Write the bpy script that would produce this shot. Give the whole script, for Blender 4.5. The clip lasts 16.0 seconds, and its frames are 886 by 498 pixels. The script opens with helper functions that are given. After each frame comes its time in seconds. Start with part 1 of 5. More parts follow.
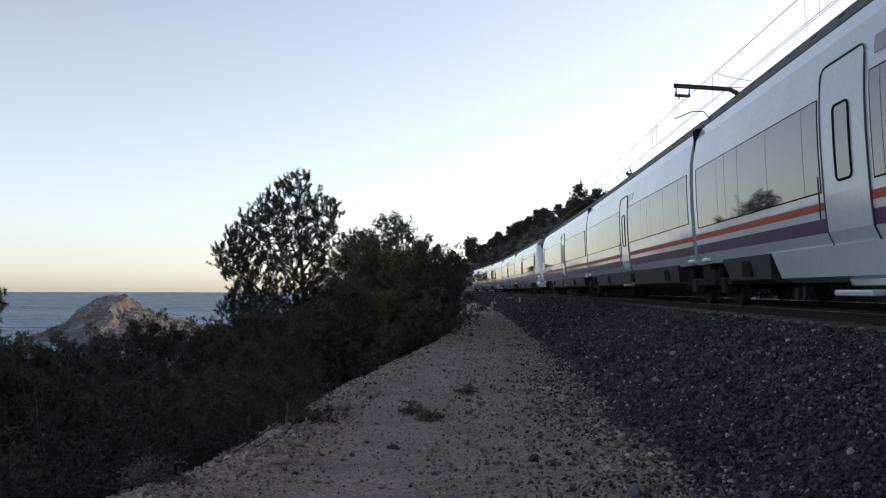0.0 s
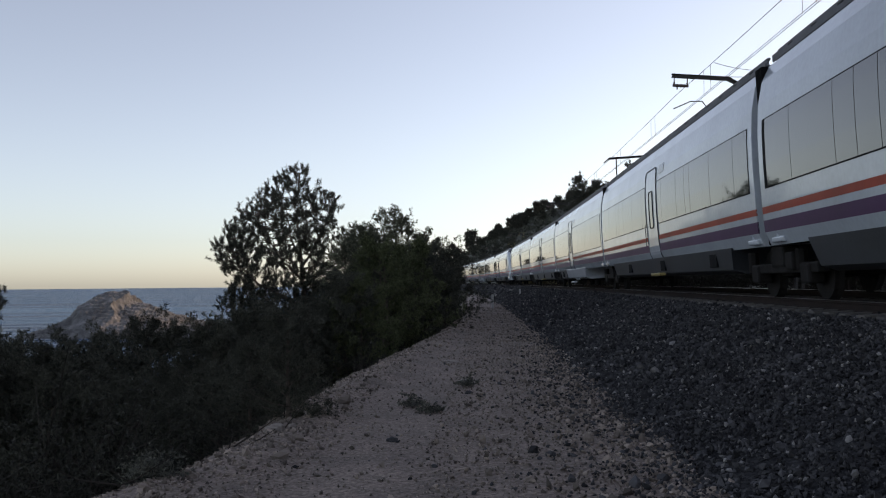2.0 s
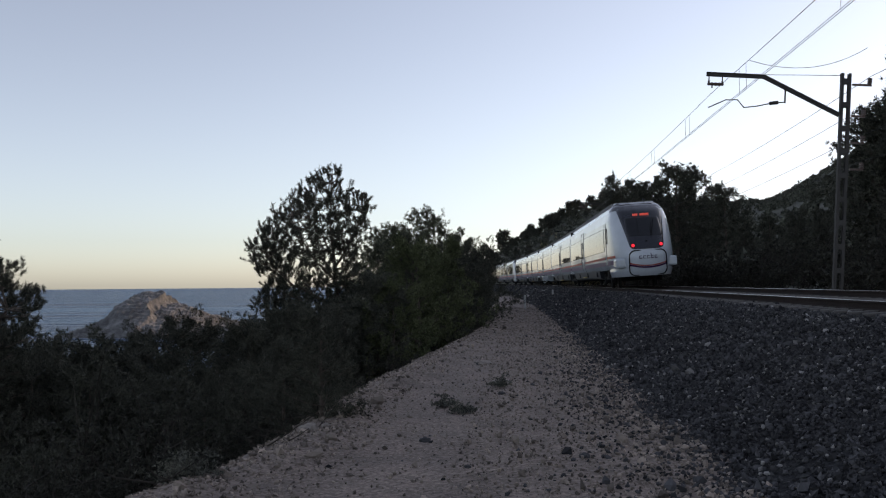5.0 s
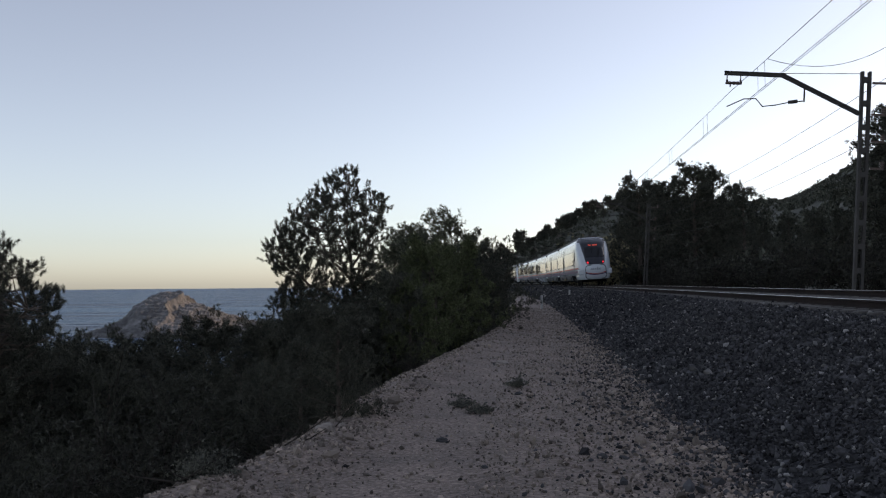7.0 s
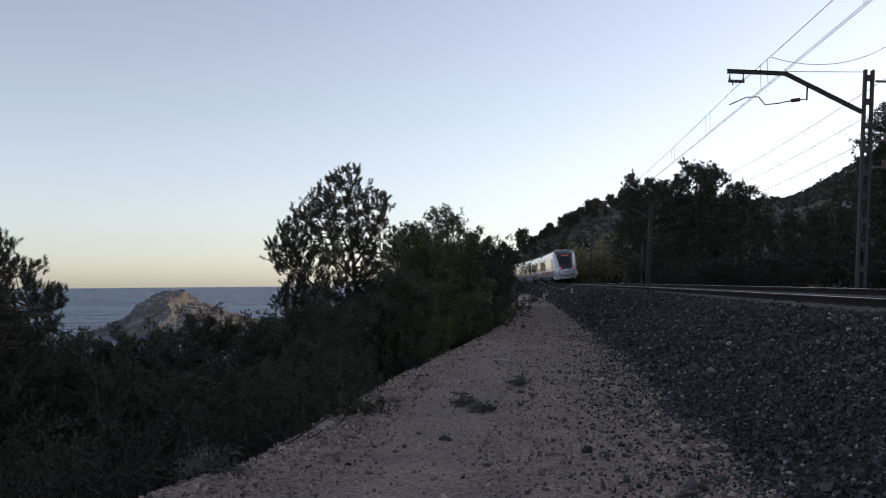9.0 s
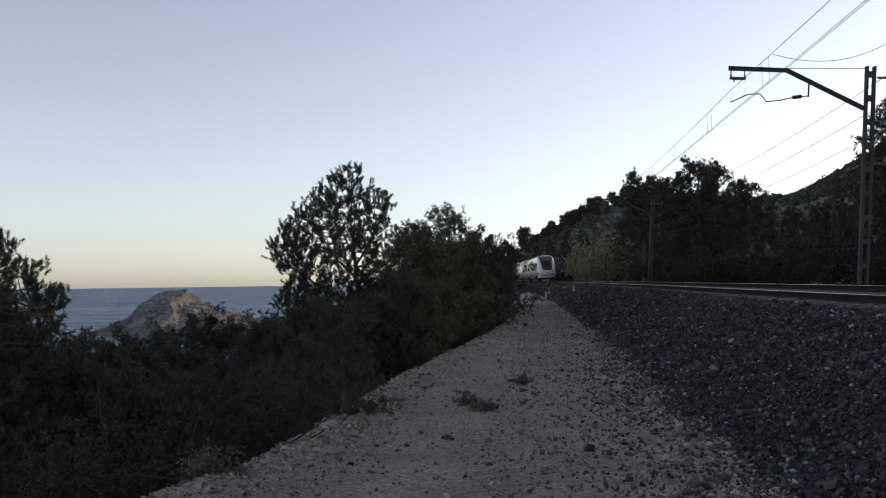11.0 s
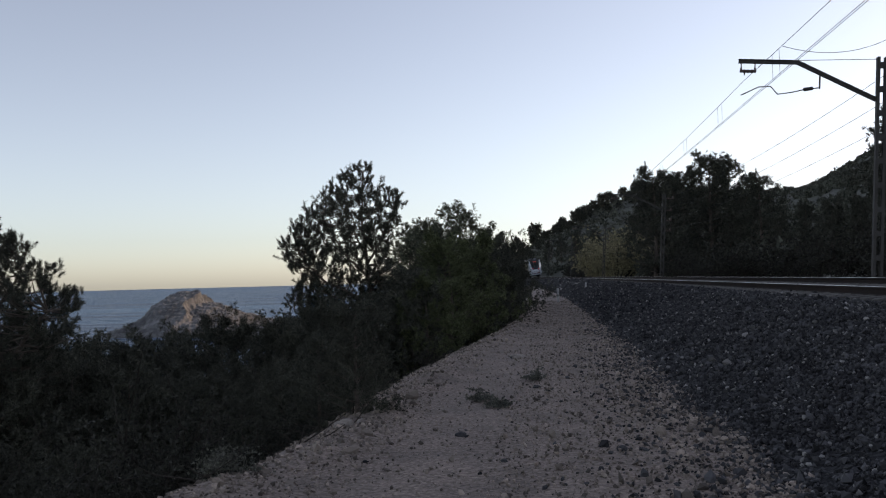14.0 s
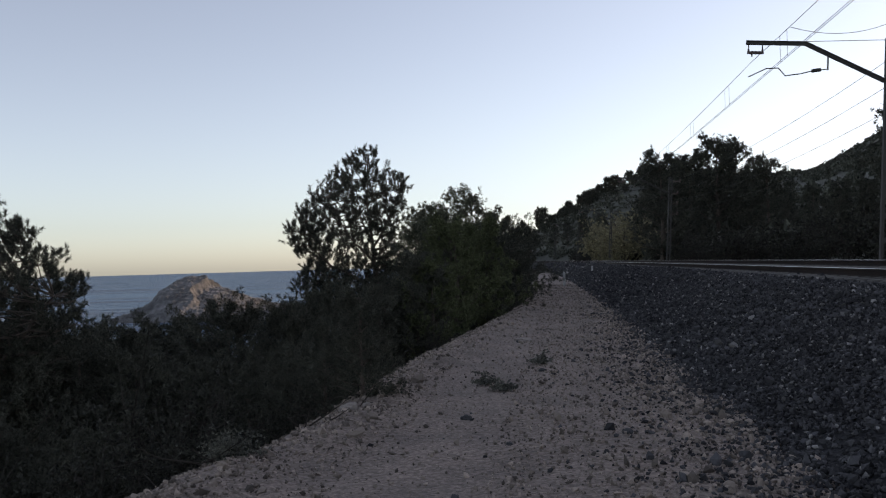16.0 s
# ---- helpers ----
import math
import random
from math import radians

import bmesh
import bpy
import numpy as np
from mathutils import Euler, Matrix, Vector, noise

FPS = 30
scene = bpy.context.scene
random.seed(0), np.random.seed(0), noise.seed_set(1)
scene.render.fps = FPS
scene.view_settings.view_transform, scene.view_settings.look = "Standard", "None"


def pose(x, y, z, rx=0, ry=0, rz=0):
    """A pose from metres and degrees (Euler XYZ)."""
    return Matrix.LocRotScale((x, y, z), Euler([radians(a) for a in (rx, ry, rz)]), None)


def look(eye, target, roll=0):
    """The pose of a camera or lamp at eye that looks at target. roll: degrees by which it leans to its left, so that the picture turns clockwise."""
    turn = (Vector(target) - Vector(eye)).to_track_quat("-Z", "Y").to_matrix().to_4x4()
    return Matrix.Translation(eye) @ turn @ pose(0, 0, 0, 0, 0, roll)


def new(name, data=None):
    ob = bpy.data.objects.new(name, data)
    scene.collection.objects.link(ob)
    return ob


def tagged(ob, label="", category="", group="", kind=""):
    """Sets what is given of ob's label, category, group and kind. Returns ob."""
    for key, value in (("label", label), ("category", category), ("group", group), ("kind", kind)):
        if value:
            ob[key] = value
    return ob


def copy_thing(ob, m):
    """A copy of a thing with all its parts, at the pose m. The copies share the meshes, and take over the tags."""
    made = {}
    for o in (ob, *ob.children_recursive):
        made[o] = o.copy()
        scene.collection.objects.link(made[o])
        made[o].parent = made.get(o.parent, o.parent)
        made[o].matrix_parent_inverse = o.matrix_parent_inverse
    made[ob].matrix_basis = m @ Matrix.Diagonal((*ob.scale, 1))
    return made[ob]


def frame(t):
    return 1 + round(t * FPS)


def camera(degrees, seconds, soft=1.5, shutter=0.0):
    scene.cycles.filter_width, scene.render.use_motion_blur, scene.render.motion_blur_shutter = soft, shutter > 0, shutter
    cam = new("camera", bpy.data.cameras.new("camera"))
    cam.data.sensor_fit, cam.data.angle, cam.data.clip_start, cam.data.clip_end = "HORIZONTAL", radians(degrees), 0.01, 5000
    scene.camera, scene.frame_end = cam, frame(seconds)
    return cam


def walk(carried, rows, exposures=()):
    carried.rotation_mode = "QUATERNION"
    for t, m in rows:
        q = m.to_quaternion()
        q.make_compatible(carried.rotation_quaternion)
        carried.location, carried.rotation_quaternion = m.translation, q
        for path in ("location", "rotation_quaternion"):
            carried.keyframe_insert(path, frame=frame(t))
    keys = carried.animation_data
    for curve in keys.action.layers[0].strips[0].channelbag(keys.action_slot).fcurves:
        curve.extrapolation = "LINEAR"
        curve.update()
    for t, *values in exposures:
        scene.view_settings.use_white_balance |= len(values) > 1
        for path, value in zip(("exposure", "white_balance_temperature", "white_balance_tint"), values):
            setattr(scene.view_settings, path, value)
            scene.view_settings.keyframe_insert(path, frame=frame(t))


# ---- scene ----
# ---- camera and its path ----
EYE = 1.40
cam = camera(52.9, 16.0, soft=1.15)
# seconds, drift in metres, pitch, roll, yaw
PATH = [
    (0.0, -0.016, -0.024, 0.007, 2.62, -0.10, -3.17),
    (0.5, 0.003, -0.049, -0.000, 2.80, -0.24, -4.05),
    (1.0, 0.007, -0.027, -0.001, 2.64, 0.40, -3.16),
    (1.5, 0.014, -0.012, 0.003, 2.04, 0.87, -3.00),
    (2.0, 0.007, -0.025, 0.005, 2.16, 0.52, -3.13),
    (2.5, 0.008, -0.012, 0.001, 2.10, 0.89, -2.86),
    (3.0, 0.007, -0.018, 0.003, 2.51, 0.42, -2.68),
    (3.5, -0.010, -0.033, 0.011, 2.55, 0.12, -2.38),
    (4.0, 0.003, -0.020, 0.004, 2.20, 0.08, -1.87),
    (6.5, 0.001, -0.004, 0.002, 2.23, 0.68, -0.36),
    (7.0, 0.000, 0.000, 0.000, 2.23, 0.48, 0.00),
    (7.5, -0.004, -0.005, 0.001, 2.37, 0.77, 0.25),
    (8.0, -0.002, -0.006, 0.000, 2.30, 0.75, 0.26),
    (8.5, -0.002, 0.007, -0.004, 2.17, 0.60, 0.09),
    (9.0, -0.002, -0.003, -0.002, 2.14, 0.49, 0.15),
    (11.5, 0.002, 0.020, -0.002, 1.98, 0.99, 0.40),
    (12.0, 0.001, 0.028, -0.009, 1.82, 1.25, 0.55),
    (12.5, 0.001, 0.021, -0.005, 1.82, 1.22, 0.56),
    (13.0, 0.003, 0.022, -0.006, 1.90, 1.32, 0.72),
    (13.5, -0.001, 0.016, -0.003, 1.94, 1.20, 0.93),
    (14.0, -0.004, 0.011, -0.003, 1.92, 1.48, 1.01),
    (14.5, -0.004, 0.018, -0.004, 1.90, 1.30, 1.23),
    (15.0, 0.002, 0.014, -0.006, 1.50, 1.41, 1.14),
    (15.5, 0.007, 0.033, -0.008, 1.54, 1.44, 1.35),
    (16.0, 0.009, 0.044, -0.012, 0.92, 1.67, 1.42),
]
walk(cam, [(t, pose(x, y, EYE + z, 90 + p, r, w)) for t, x, y, z, p, r, w in PATH],
     [(0.0, 0.74, 7200, 15), (1.5, 0.49, 7200, 15), (16.0, 0.44, 7200, 15)])

# ---- world, sun, exposure ----
SUN_AZ, SUN_EL = 63.0, 17.0
world = bpy.data.worlds.new("evening_sky")
scene.world = world
world.use_nodes = True
wn = world.node_tree.nodes
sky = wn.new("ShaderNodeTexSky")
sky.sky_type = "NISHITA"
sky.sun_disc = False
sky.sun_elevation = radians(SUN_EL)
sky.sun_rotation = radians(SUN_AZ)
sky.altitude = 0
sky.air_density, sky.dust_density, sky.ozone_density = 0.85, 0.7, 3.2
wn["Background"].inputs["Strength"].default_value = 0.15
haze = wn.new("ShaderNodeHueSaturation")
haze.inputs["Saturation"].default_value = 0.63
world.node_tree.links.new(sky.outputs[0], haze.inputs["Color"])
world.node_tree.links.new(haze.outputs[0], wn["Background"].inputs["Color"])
sun = new("sun", bpy.data.lights.new("sun", "SUN"))
sun.data.energy, sun.data.angle, sun.data.color = 2.0, radians(0.53), (1.0, 0.72, 0.45)
sa, se = radians(SUN_AZ), radians(SUN_EL)
sun.matrix_world = look((60, 60, 90), (60 - math.sin(sa) * math.cos(se), 60 - math.cos(sa) * math.cos(se), 90 - math.sin(se)))


# ---- materials ----
def material(name, color, rough=0.8, color2=None, scale=4.0, fine=60.0, bump=0.0, bump_scale=None, metal=0.0,
             spread=0.12, island=False, obj_random=False, coat=0.0, ior=1.45, emit=0.0, spec=0.5):
    """A surface with two scales of colour variation and fine relief."""
    m = bpy.data.materials.new(name)
    m.use_nodes = True
    nt = m.node_tree
    n, l = nt.nodes, nt.links
    b = n["Principled BSDF"]
    b.inputs["Roughness"].default_value, b.inputs["Metallic"].default_value = rough, metal
    b.inputs["IOR"].default_value, b.inputs["Coat Weight"].default_value = ior, coat
    b.inputs["Specular IOR Level"].default_value = spec
    geo = n.new("ShaderNodeNewGeometry")
    tex = n.new("ShaderNodeTexCoord")
    big, small = n.new("ShaderNodeTexNoise"), n.new("ShaderNodeTexNoise")
    big.inputs["Scale"].default_value, small.inputs["Scale"].default_value = scale, fine
    big.inputs["Detail"].default_value, small.inputs["Detail"].default_value = 5, 3
    for q in (big, small):
        l.new(tex.outputs["Object"], q.inputs["Vector"])
    ramp = n.new("ShaderNodeMapRange")
    ramp.inputs["From Min"].default_value, ramp.inputs["From Max"].default_value = 0.35, 0.65
    l.new(big.outputs["Fac"], ramp.inputs["Value"])
    mix = n.new("ShaderNodeMix")
    mix.data_type = "RGBA"
    mix.inputs["A"].default_value = (*color, 1)
    mix.inputs["B"].default_value = (*(color2 or [c * 0.75 for c in color]), 1)
    l.new(ramp.outputs[0], mix.inputs["Factor"])
    hsv = n.new("ShaderNodeHueSaturation")
    l.new(mix.outputs["Result"], hsv.inputs["Color"])
    val = n.new("ShaderNodeMapRange")
    val.inputs["To Min"].default_value, val.inputs["To Max"].default_value = 1 - spread, 1 + spread
    val.inputs["From Min"].default_value, val.inputs["From Max"].default_value = 0.3, 0.7
    l.new(small.outputs["Fac"], val.inputs["Value"])
    out = val.outputs[0]
    if island or obj_random:
        if island:
            src = geo.outputs["Random Per Island"]
        else:
            src = n.new("ShaderNodeObjectInfo").outputs["Random"]
        rr = n.new("ShaderNodeMapRange")
        w = 0.7 if island else 0.25
        rr.inputs["To Min"].default_value, rr.inputs["To Max"].default_value = 1 - w, 1 + w
        l.new(src, rr.inputs["Value"])
        mul = n.new("ShaderNodeMath")
        mul.operation = "MULTIPLY"
        l.new(out, mul.inputs[0]), l.new(rr.outputs[0], mul.inputs[1])
        out = mul.outputs[0]
    l.new(out, hsv.inputs["Value"])
    l.new(hsv.outputs[0], b.inputs["Base Color"])
    if bump:
        bn = n.new("ShaderNodeTexNoise")
        bn.inputs["Scale"].default_value, bn.inputs["Detail"].default_value = bump_scale or fine, 4
        l.new(tex.outputs["Object"], bn.inputs["Vector"])
        bp = n.new("ShaderNodeBump")
        bp.inputs["Strength"].default_value, bp.inputs["Distance"].default_value = 1.0, bump
        l.new(bn.outputs["Fac"], bp.inputs["Height"])
        l.new(bp.outputs[0], b.inputs["Normal"])
    if emit:
        b.inputs["Emission Color"].default_value = (*color, 1)
        b.inputs["Emission Strength"].default_value = emit
    return m


M_DIRT = material("pale_dirt", (0.222, 0.176, 0.148), 0.95, (0.155, 0.124, 0.106), 1.3, 32, bump=0.008, bump_scale=30, spread=0.32)


def add_grit(m, scale, low, high):
    """Fine grit: each grain of a cell pattern has a tone of its own and a slight height."""
    nt = m.node_tree
    n, l = nt.nodes, nt.links
    b = n["Principled BSDF"]
    old = b.inputs["Base Color"].links[0].from_socket
    tex = n.new("ShaderNodeTexCoord")
    cell = n.new("ShaderNodeTexVoronoi")
    cell.inputs["Scale"].default_value = scale
    l.new(tex.outputs["Object"], cell.inputs["Vector"])
    sep = n.new("ShaderNodeSeparateColor")
    l.new(cell.outputs["Color"], sep.inputs[0])
    tone = n.new("ShaderNodeMapRange")
    tone.inputs["To Min"].default_value, tone.inputs["To Max"].default_value = low, high
    l.new(sep.outputs[0], tone.inputs["Value"])
    mul = n.new("ShaderNodeHueSaturation")
    l.new(tone.outputs[0], mul.inputs["Value"])
    l.new(old, mul.inputs["Color"])
    l.new(mul.outputs[0], b.inputs["Base Color"])


add_grit(M_DIRT, 40, 0.70, 1.34)
M_HILL = material("hillside", (0.095, 0.098, 0.078), 0.95, (0.066, 0.069, 0.055), 0.06, 0.6, bump=0.6, bump_scale=0.5, spread=0.3)
# darker than the stones: shade in their gaps is put into this colour
M_BALLAST = material("ballast_bed_gap_shade", (0.04, 0.04, 0.042), 0.95, (0.025, 0.025, 0.027), 1.5, 18, bump=0.05, bump_scale=16, spread=0.5, spec=0.08)
M_STONE = material("ballast_stone", (0.060, 0.059, 0.062), 0.9, (0.038, 0.037, 0.039), 2.0, 60, island=True, spec=0.25)
M_PEBBLE = material("pale_pebble", (0.255, 0.208, 0.172), 0.9, (0.155, 0.128, 0.108), 2.0, 50, island=True)
M_CHIP = material("pale_chip", (0.20, 0.19, 0.18), 0.9, (0.14, 0.135, 0.13), 2.0, 50, island=True)
M_ROCK = material("limestone", (0.28, 0.245, 0.215), 0.9, (0.19, 0.165, 0.145), 3.0, 30, bump=0.02, bump_scale=20, spread=0.25)
M_CLIFF = material("cliff_rock", (0.18, 0.176, 0.176), 0.95, (0.10, 0.098, 0.098), 0.12, 0.5, bump=0.5, bump_scale=0.35, spread=0.3)
M_RUST = material("rail_rust", (0.032, 0.022, 0.019), 0.9, (0.022, 0.017, 0.015), 2.0, 80, bump=0.002, spec=0.2)
M_RAILTOP = material("polished_rail", (0.42, 0.41, 0.41), 0.3, (0.33, 0.32, 0.32), 2.0, 40, metal=1.0)
M_SLEEPER = material("sleeper_concrete", (0.125, 0.115, 0.105), 0.9, (0.08, 0.074, 0.068), 3.0, 40, bump=0.004, obj_random=True)
M_STEEL = material("painted_steel", (0.06, 0.056, 0.052), 0.75, (0.045, 0.04, 0.036), 3.0, 40, spread=0.2)
M_WIRE = material("copper_wire", (0.035, 0.032, 0.03), 0.6, None, 1.0, 20, spec=0.2)
M_INSUL = material("insulator", (0.10, 0.06, 0.05), 0.3, None, 5.0, 30)
M_BARK = material("pine_bark", (0.13, 0.105, 0.085), 0.95, (0.075, 0.06, 0.05), 6.0, 40, bump=0.02, bump_scale=25)
M_NEEDLE = material("pine_needles", (0.080, 0.080, 0.061), 0.75, (0.056, 0.057, 0.045), 0.8, 8, island=True, spec=0.2)
M_FRESH = material("fresh_needles", (0.115, 0.128, 0.064), 0.7, (0.080, 0.092, 0.046), 0.8, 8, island=True, spec=0.2)
M_GREEN = material("greener_needles", (0.108, 0.113, 0.076), 0.75, (0.074, 0.078, 0.053), 0.8, 8, island=True, spec=0.2)
M_SCRUB = material("hill_scrub", (0.112, 0.116, 0.092), 0.8, (0.078, 0.082, 0.066), 0.05, 2, island=True, spec=0.1)
M_SHRUB = material("shrub_leaves", (0.040, 0.039, 0.030), 0.7, (0.027, 0.027, 0.021), 0.8, 8, island=True, spec=0.2)
# olive leaves with warm low sunlight put into the colour
M_OLIVE_SUN = material("sun_tinted_olive_leaves", (0.27, 0.235, 0.13), 0.6, (0.175, 0.155, 0.088), 0.8, 8, island=True)
M_WEED = material("grey_weed", (0.13, 0.13, 0.105), 0.85, (0.08, 0.082, 0.07), 4, 30, island=True)
M_TWIG = material("dry_twig", (0.045, 0.038, 0.032), 0.9, None, 4, 30, spec=0.2)
M_POSTW = material("white_post", (0.42, 0.42, 0.40), 0.7, (0.30, 0.30, 0.29), 6, 40)
M_WHITE = material("white_paint", (0.50, 0.54, 0.58), 0.22, (0.45, 0.485, 0.52), 0.7, 12, spread=0.04, coat=0.4)
M_ORANGE = material("orange_stripe", (0.38, 0.05, 0.025), 0.45, None, 0.7, 12, spread=0.04, spec=0.2)
M_PURPLE = material("purple_stripe", (0.07, 0.02, 0.08), 0.45, None, 0.7, 12, spread=0.04, spec=0.2)
M_GREY = material("dark_grey_paint", (0.042, 0.046, 0.053), 0.5, (0.032, 0.034, 0.038), 1.0, 15, spread=0.1)
M_ROOF = material("roof_grey", (0.10, 0.105, 0.115), 0.6, (0.07, 0.072, 0.08), 1.0, 15, spread=0.1)
M_BLACK = material("black_rubber", (0.012, 0.012, 0.013), 0.8, None, 2, 20, spec=0.1)
M_BOGIE = material("bogie_iron", (0.022, 0.020, 0.019), 0.8, (0.014, 0.013, 0.012), 4, 30, spec=0.15)
M_GLASS = material("tinted_glass", (0.06, 0.057, 0.052), 0.03, (0.045, 0.043, 0.04), 0.6, 4, spread=0.05, ior=2.2, bump=0.0006, bump_scale=0.9)
M_DARKGLASS = material("cab_glass", (0.012, 0.013, 0.016), 0.08, None, 1, 4, ior=1.5)
M_MASK = material("cab_mask", (0.022, 0.024, 0.032), 0.25, None, 1, 10, coat=0.3)
M_YELLOW = material("yellow_step", (0.34, 0.26, 0.09), 0.6, None, 4, 30)
M_RED = material("red_lamp", (1.0, 0.035, 0.06), 0.3, None, 4, 30, emit=0.7)
M_LED = material("red_display", (1.0, 0.12, 0.08), 0.4, None, 4, 30, emit=0.22)
M_NAVY = material("navy_lettering", (0.05, 0.03, 0.07), 0.4, None, 4, 30)


def water_material():
    m = bpy.data.materials.new("sea_water")
    m.use_nodes = True
    n, l = m.node_tree.nodes, m.node_tree.links
    b = n["Principled BSDF"]
    b.inputs["Base Color"].default_value = (0.028, 0.085, 0.15, 1)
    b.inputs["Roughness"].default_value, b.inputs["IOR"].default_value = 0.35, 1.33
    b.inputs["Specular IOR Level"].default_value = 0.35
    tex, mp = n.new("ShaderNodeTexCoord"), n.new("ShaderNodeMapping")
    mp.inputs["Scale"].default_value = (0.012, 0.045, 1)
    bn, bp = n.new("ShaderNodeTexNoise"), n.new("ShaderNodeBump")
    bn.inputs["Scale"].default_value, bn.inputs["Detail"].default_value = 3.0, 9
    l.new(tex.outputs["Object"], mp.inputs["Vector"]), l.new(mp.outputs[0], bn.inputs["Vector"])
    l.new(bn.outputs["Fac"], bp.inputs["Height"])
    swell, sm = n.new("ShaderNodeTexNoise"), n.new("ShaderNodeMapping")
    sm.inputs["Scale"].default_value = (0.0016, 0.018, 1)
    swell.inputs["Scale"].default_value, swell.inputs["Detail"].default_value = 1.6, 6
    l.new(tex.outputs["Object"], sm.inputs["Vector"]), l.new(sm.outputs[0], swell.inputs["Vector"])
    rng_ = n.new("ShaderNodeMapRange")
    rng_.inputs["From Min"].default_value, rng_.inputs["From Max"].default_value = 0.38, 0.64
    l.new(swell.outputs["Fac"], rng_.inputs["Value"])
    mix = n.new("ShaderNodeMix")
    mix.data_type = "RGBA"
    mix.inputs["A"].default_value, mix.inputs["B"].default_value = (0.010, 0.038, 0.095, 1), (0.06, 0.145, 0.25, 1)
    l.new(rng_.outputs[0], mix.inputs["Factor"]), l.new(mix.outputs["Result"], b.inputs["Base Color"])
    bp.inputs["Strength"].default_value, bp.inputs["Distance"].default_value = 1.0, 14.0
    l.new(bp.outputs[0], b.inputs["Normal"])
    return m


M_SEA = water_material()


# ---- building helpers ----
def mesh_of(name, bm, mat, smooth=False):
    me = bpy.data.meshes.new(name)
    bmesh.ops.recalc_face_normals(bm, faces=bm.faces)
    bm.to_mesh(me)
    bm.free()
    me.materials.append(mat)
    if smooth:
        me.shade_smooth()
    return me


def thing(name, label, category, m=None, group="", kind=""):
    ob = new(name)
    ob.empty_display_size = 0.2
    ob.matrix_basis = m or Matrix()
    return tagged(ob, label, category, group, kind)


def part(name, bm, mat, parent, label="", smooth=False):
    ob = new(name, mesh_of(name, bm, mat, smooth))
    ob.parent = parent
    return tagged(ob, label)


def raw_mesh(name, verts, faces, mat, smooth=False):
    me = bpy.data.meshes.new(name)
    verts, faces = np.asarray(verts, dtype=np.float32), np.asarray(faces, dtype=np.int32)
    k = faces.shape[1]
    me.vertices.add(len(verts))
    me.vertices.foreach_set("co", verts.ravel())
    me.loops.add(faces.size)
    me.loops.foreach_set("vertex_index", faces.ravel())
    me.polygons.add(len(faces))
    me.polygons.foreach_set("loop_start", np.arange(len(faces), dtype=np.int32) * k)
    me.materials.append(mat)
    me.update(calc_edges=True)
    if smooth:
        me.shade_smooth()
    else:
        me.shade_flat()
    return me


def add_box(bm, lo, hi, bevel=0.0, m=None):
    r = bmesh.ops.create_cube(bm, size=1)
    c = [(a + b) / 2 for a, b in zip(lo, hi)]
    s = [b - a for a, b in zip(lo, hi)]
    for v in r["verts"]:
        v.co = Vector([v.co[i] * s[i] + c[i] for i in range(3)])
    if bevel:
        es = {e for v in r["verts"] for e in v.link_edges}
        r = bmesh.ops.bevel(bm, geom=list(es), offset=bevel, segments=2, affect="EDGES", profile=0.5)
    if m:
        bmesh.ops.transform(bm, matrix=m, verts=r["verts"])
    return bm


def box(lo, hi, bevel=0.0, m=None):
    return add_box(bmesh.new(), lo, hi, bevel, m)


def add_tube(bm, pts, r, sides=8, cap=True):
    """A round bar along points; r is one radius or one for each point."""
    pts = [Vector(p) for p in pts]
    rs = r if isinstance(r, (list, tuple)) else [r] * len(pts)
    rings = []
    for i, p in enumerate(pts):
        d = (pts[min(i + 1, len(pts) - 1)] - pts[max(i - 1, 0)]).normalized()
        a = d.cross(Vector((0, 0, 1)) if abs(d.z) < 0.95 else Vector((1, 0, 0))).normalized()
        b = d.cross(a)
        rings.append([bm.verts.new(p + (a * math.cos(t) + b * math.sin(t)) * rs[i]) for t in [2 * math.pi * k / sides for k in range(sides)]])
    for u, w in zip(rings, rings[1:]):
        for k in range(sides):
            bm.faces.new((u[k], u[(k + 1) % sides], w[(k + 1) % sides], w[k]))
    if cap:
        bm.faces.new(rings[0]), bm.faces.new(rings[-1])
    return bm


def tube(pts, r, sides=8):
    return add_tube(bmesh.new(), pts, r, sides)


def loft(sections, cap=True):
    """A skin over closed cross-sections of equal length."""
    bm = bmesh.new()
    rings = [[bm.verts.new(p) for p in s] for s in sections]
    n = len(rings[0])
    for u, w in zip(rings, rings[1:]):
        for k in range(n):
            bm.faces.new((u[k], u[(k + 1) % n], w[(k + 1) % n], w[k]))
    if cap:
        bm.faces.new(rings[0]), bm.faces.new(rings[-1])
    return bm


# ---- the railway line ----
X0, B1, C1 = 6.25, 0.111, -0.00029
CANT = 3.3
RAIL_Z = 1.13


def track_x(y):
    return X0 + B1 * y + C1 * y * y


def heading(y):
    return math.degrees(math.atan(B1 + 2 * C1 * y))


def on_track(y, u=0.0, z=0.0):
    """A place u metres to the right of the line and z above the ground's zero."""
    a = math.atan(B1 + 2 * C1 * y)
    return Vector((track_x(y) + u * math.cos(a), y - u * math.sin(a), z))


def smooth(a, b, v):
    t = np.clip((v - a) / (b - a), 0, 1)
    return t * t * (3 - 2 * t)


SEA_Z = -14.6
_rng = np.random.default_rng(5)
_w = _rng.uniform(-1, 1, (24, 2))
_ph = _rng.uniform(0, 6.28, 24)


def ripple(x, y, size):
    """A cheap rolling unevenness with a wavelength of about size."""
    s = 0
    for k in range(8):
        s = s + np.sin((x * _w[k, 0] + y * _w[k, 1]) * 6.28 / size + _ph[k])
    return s / 8


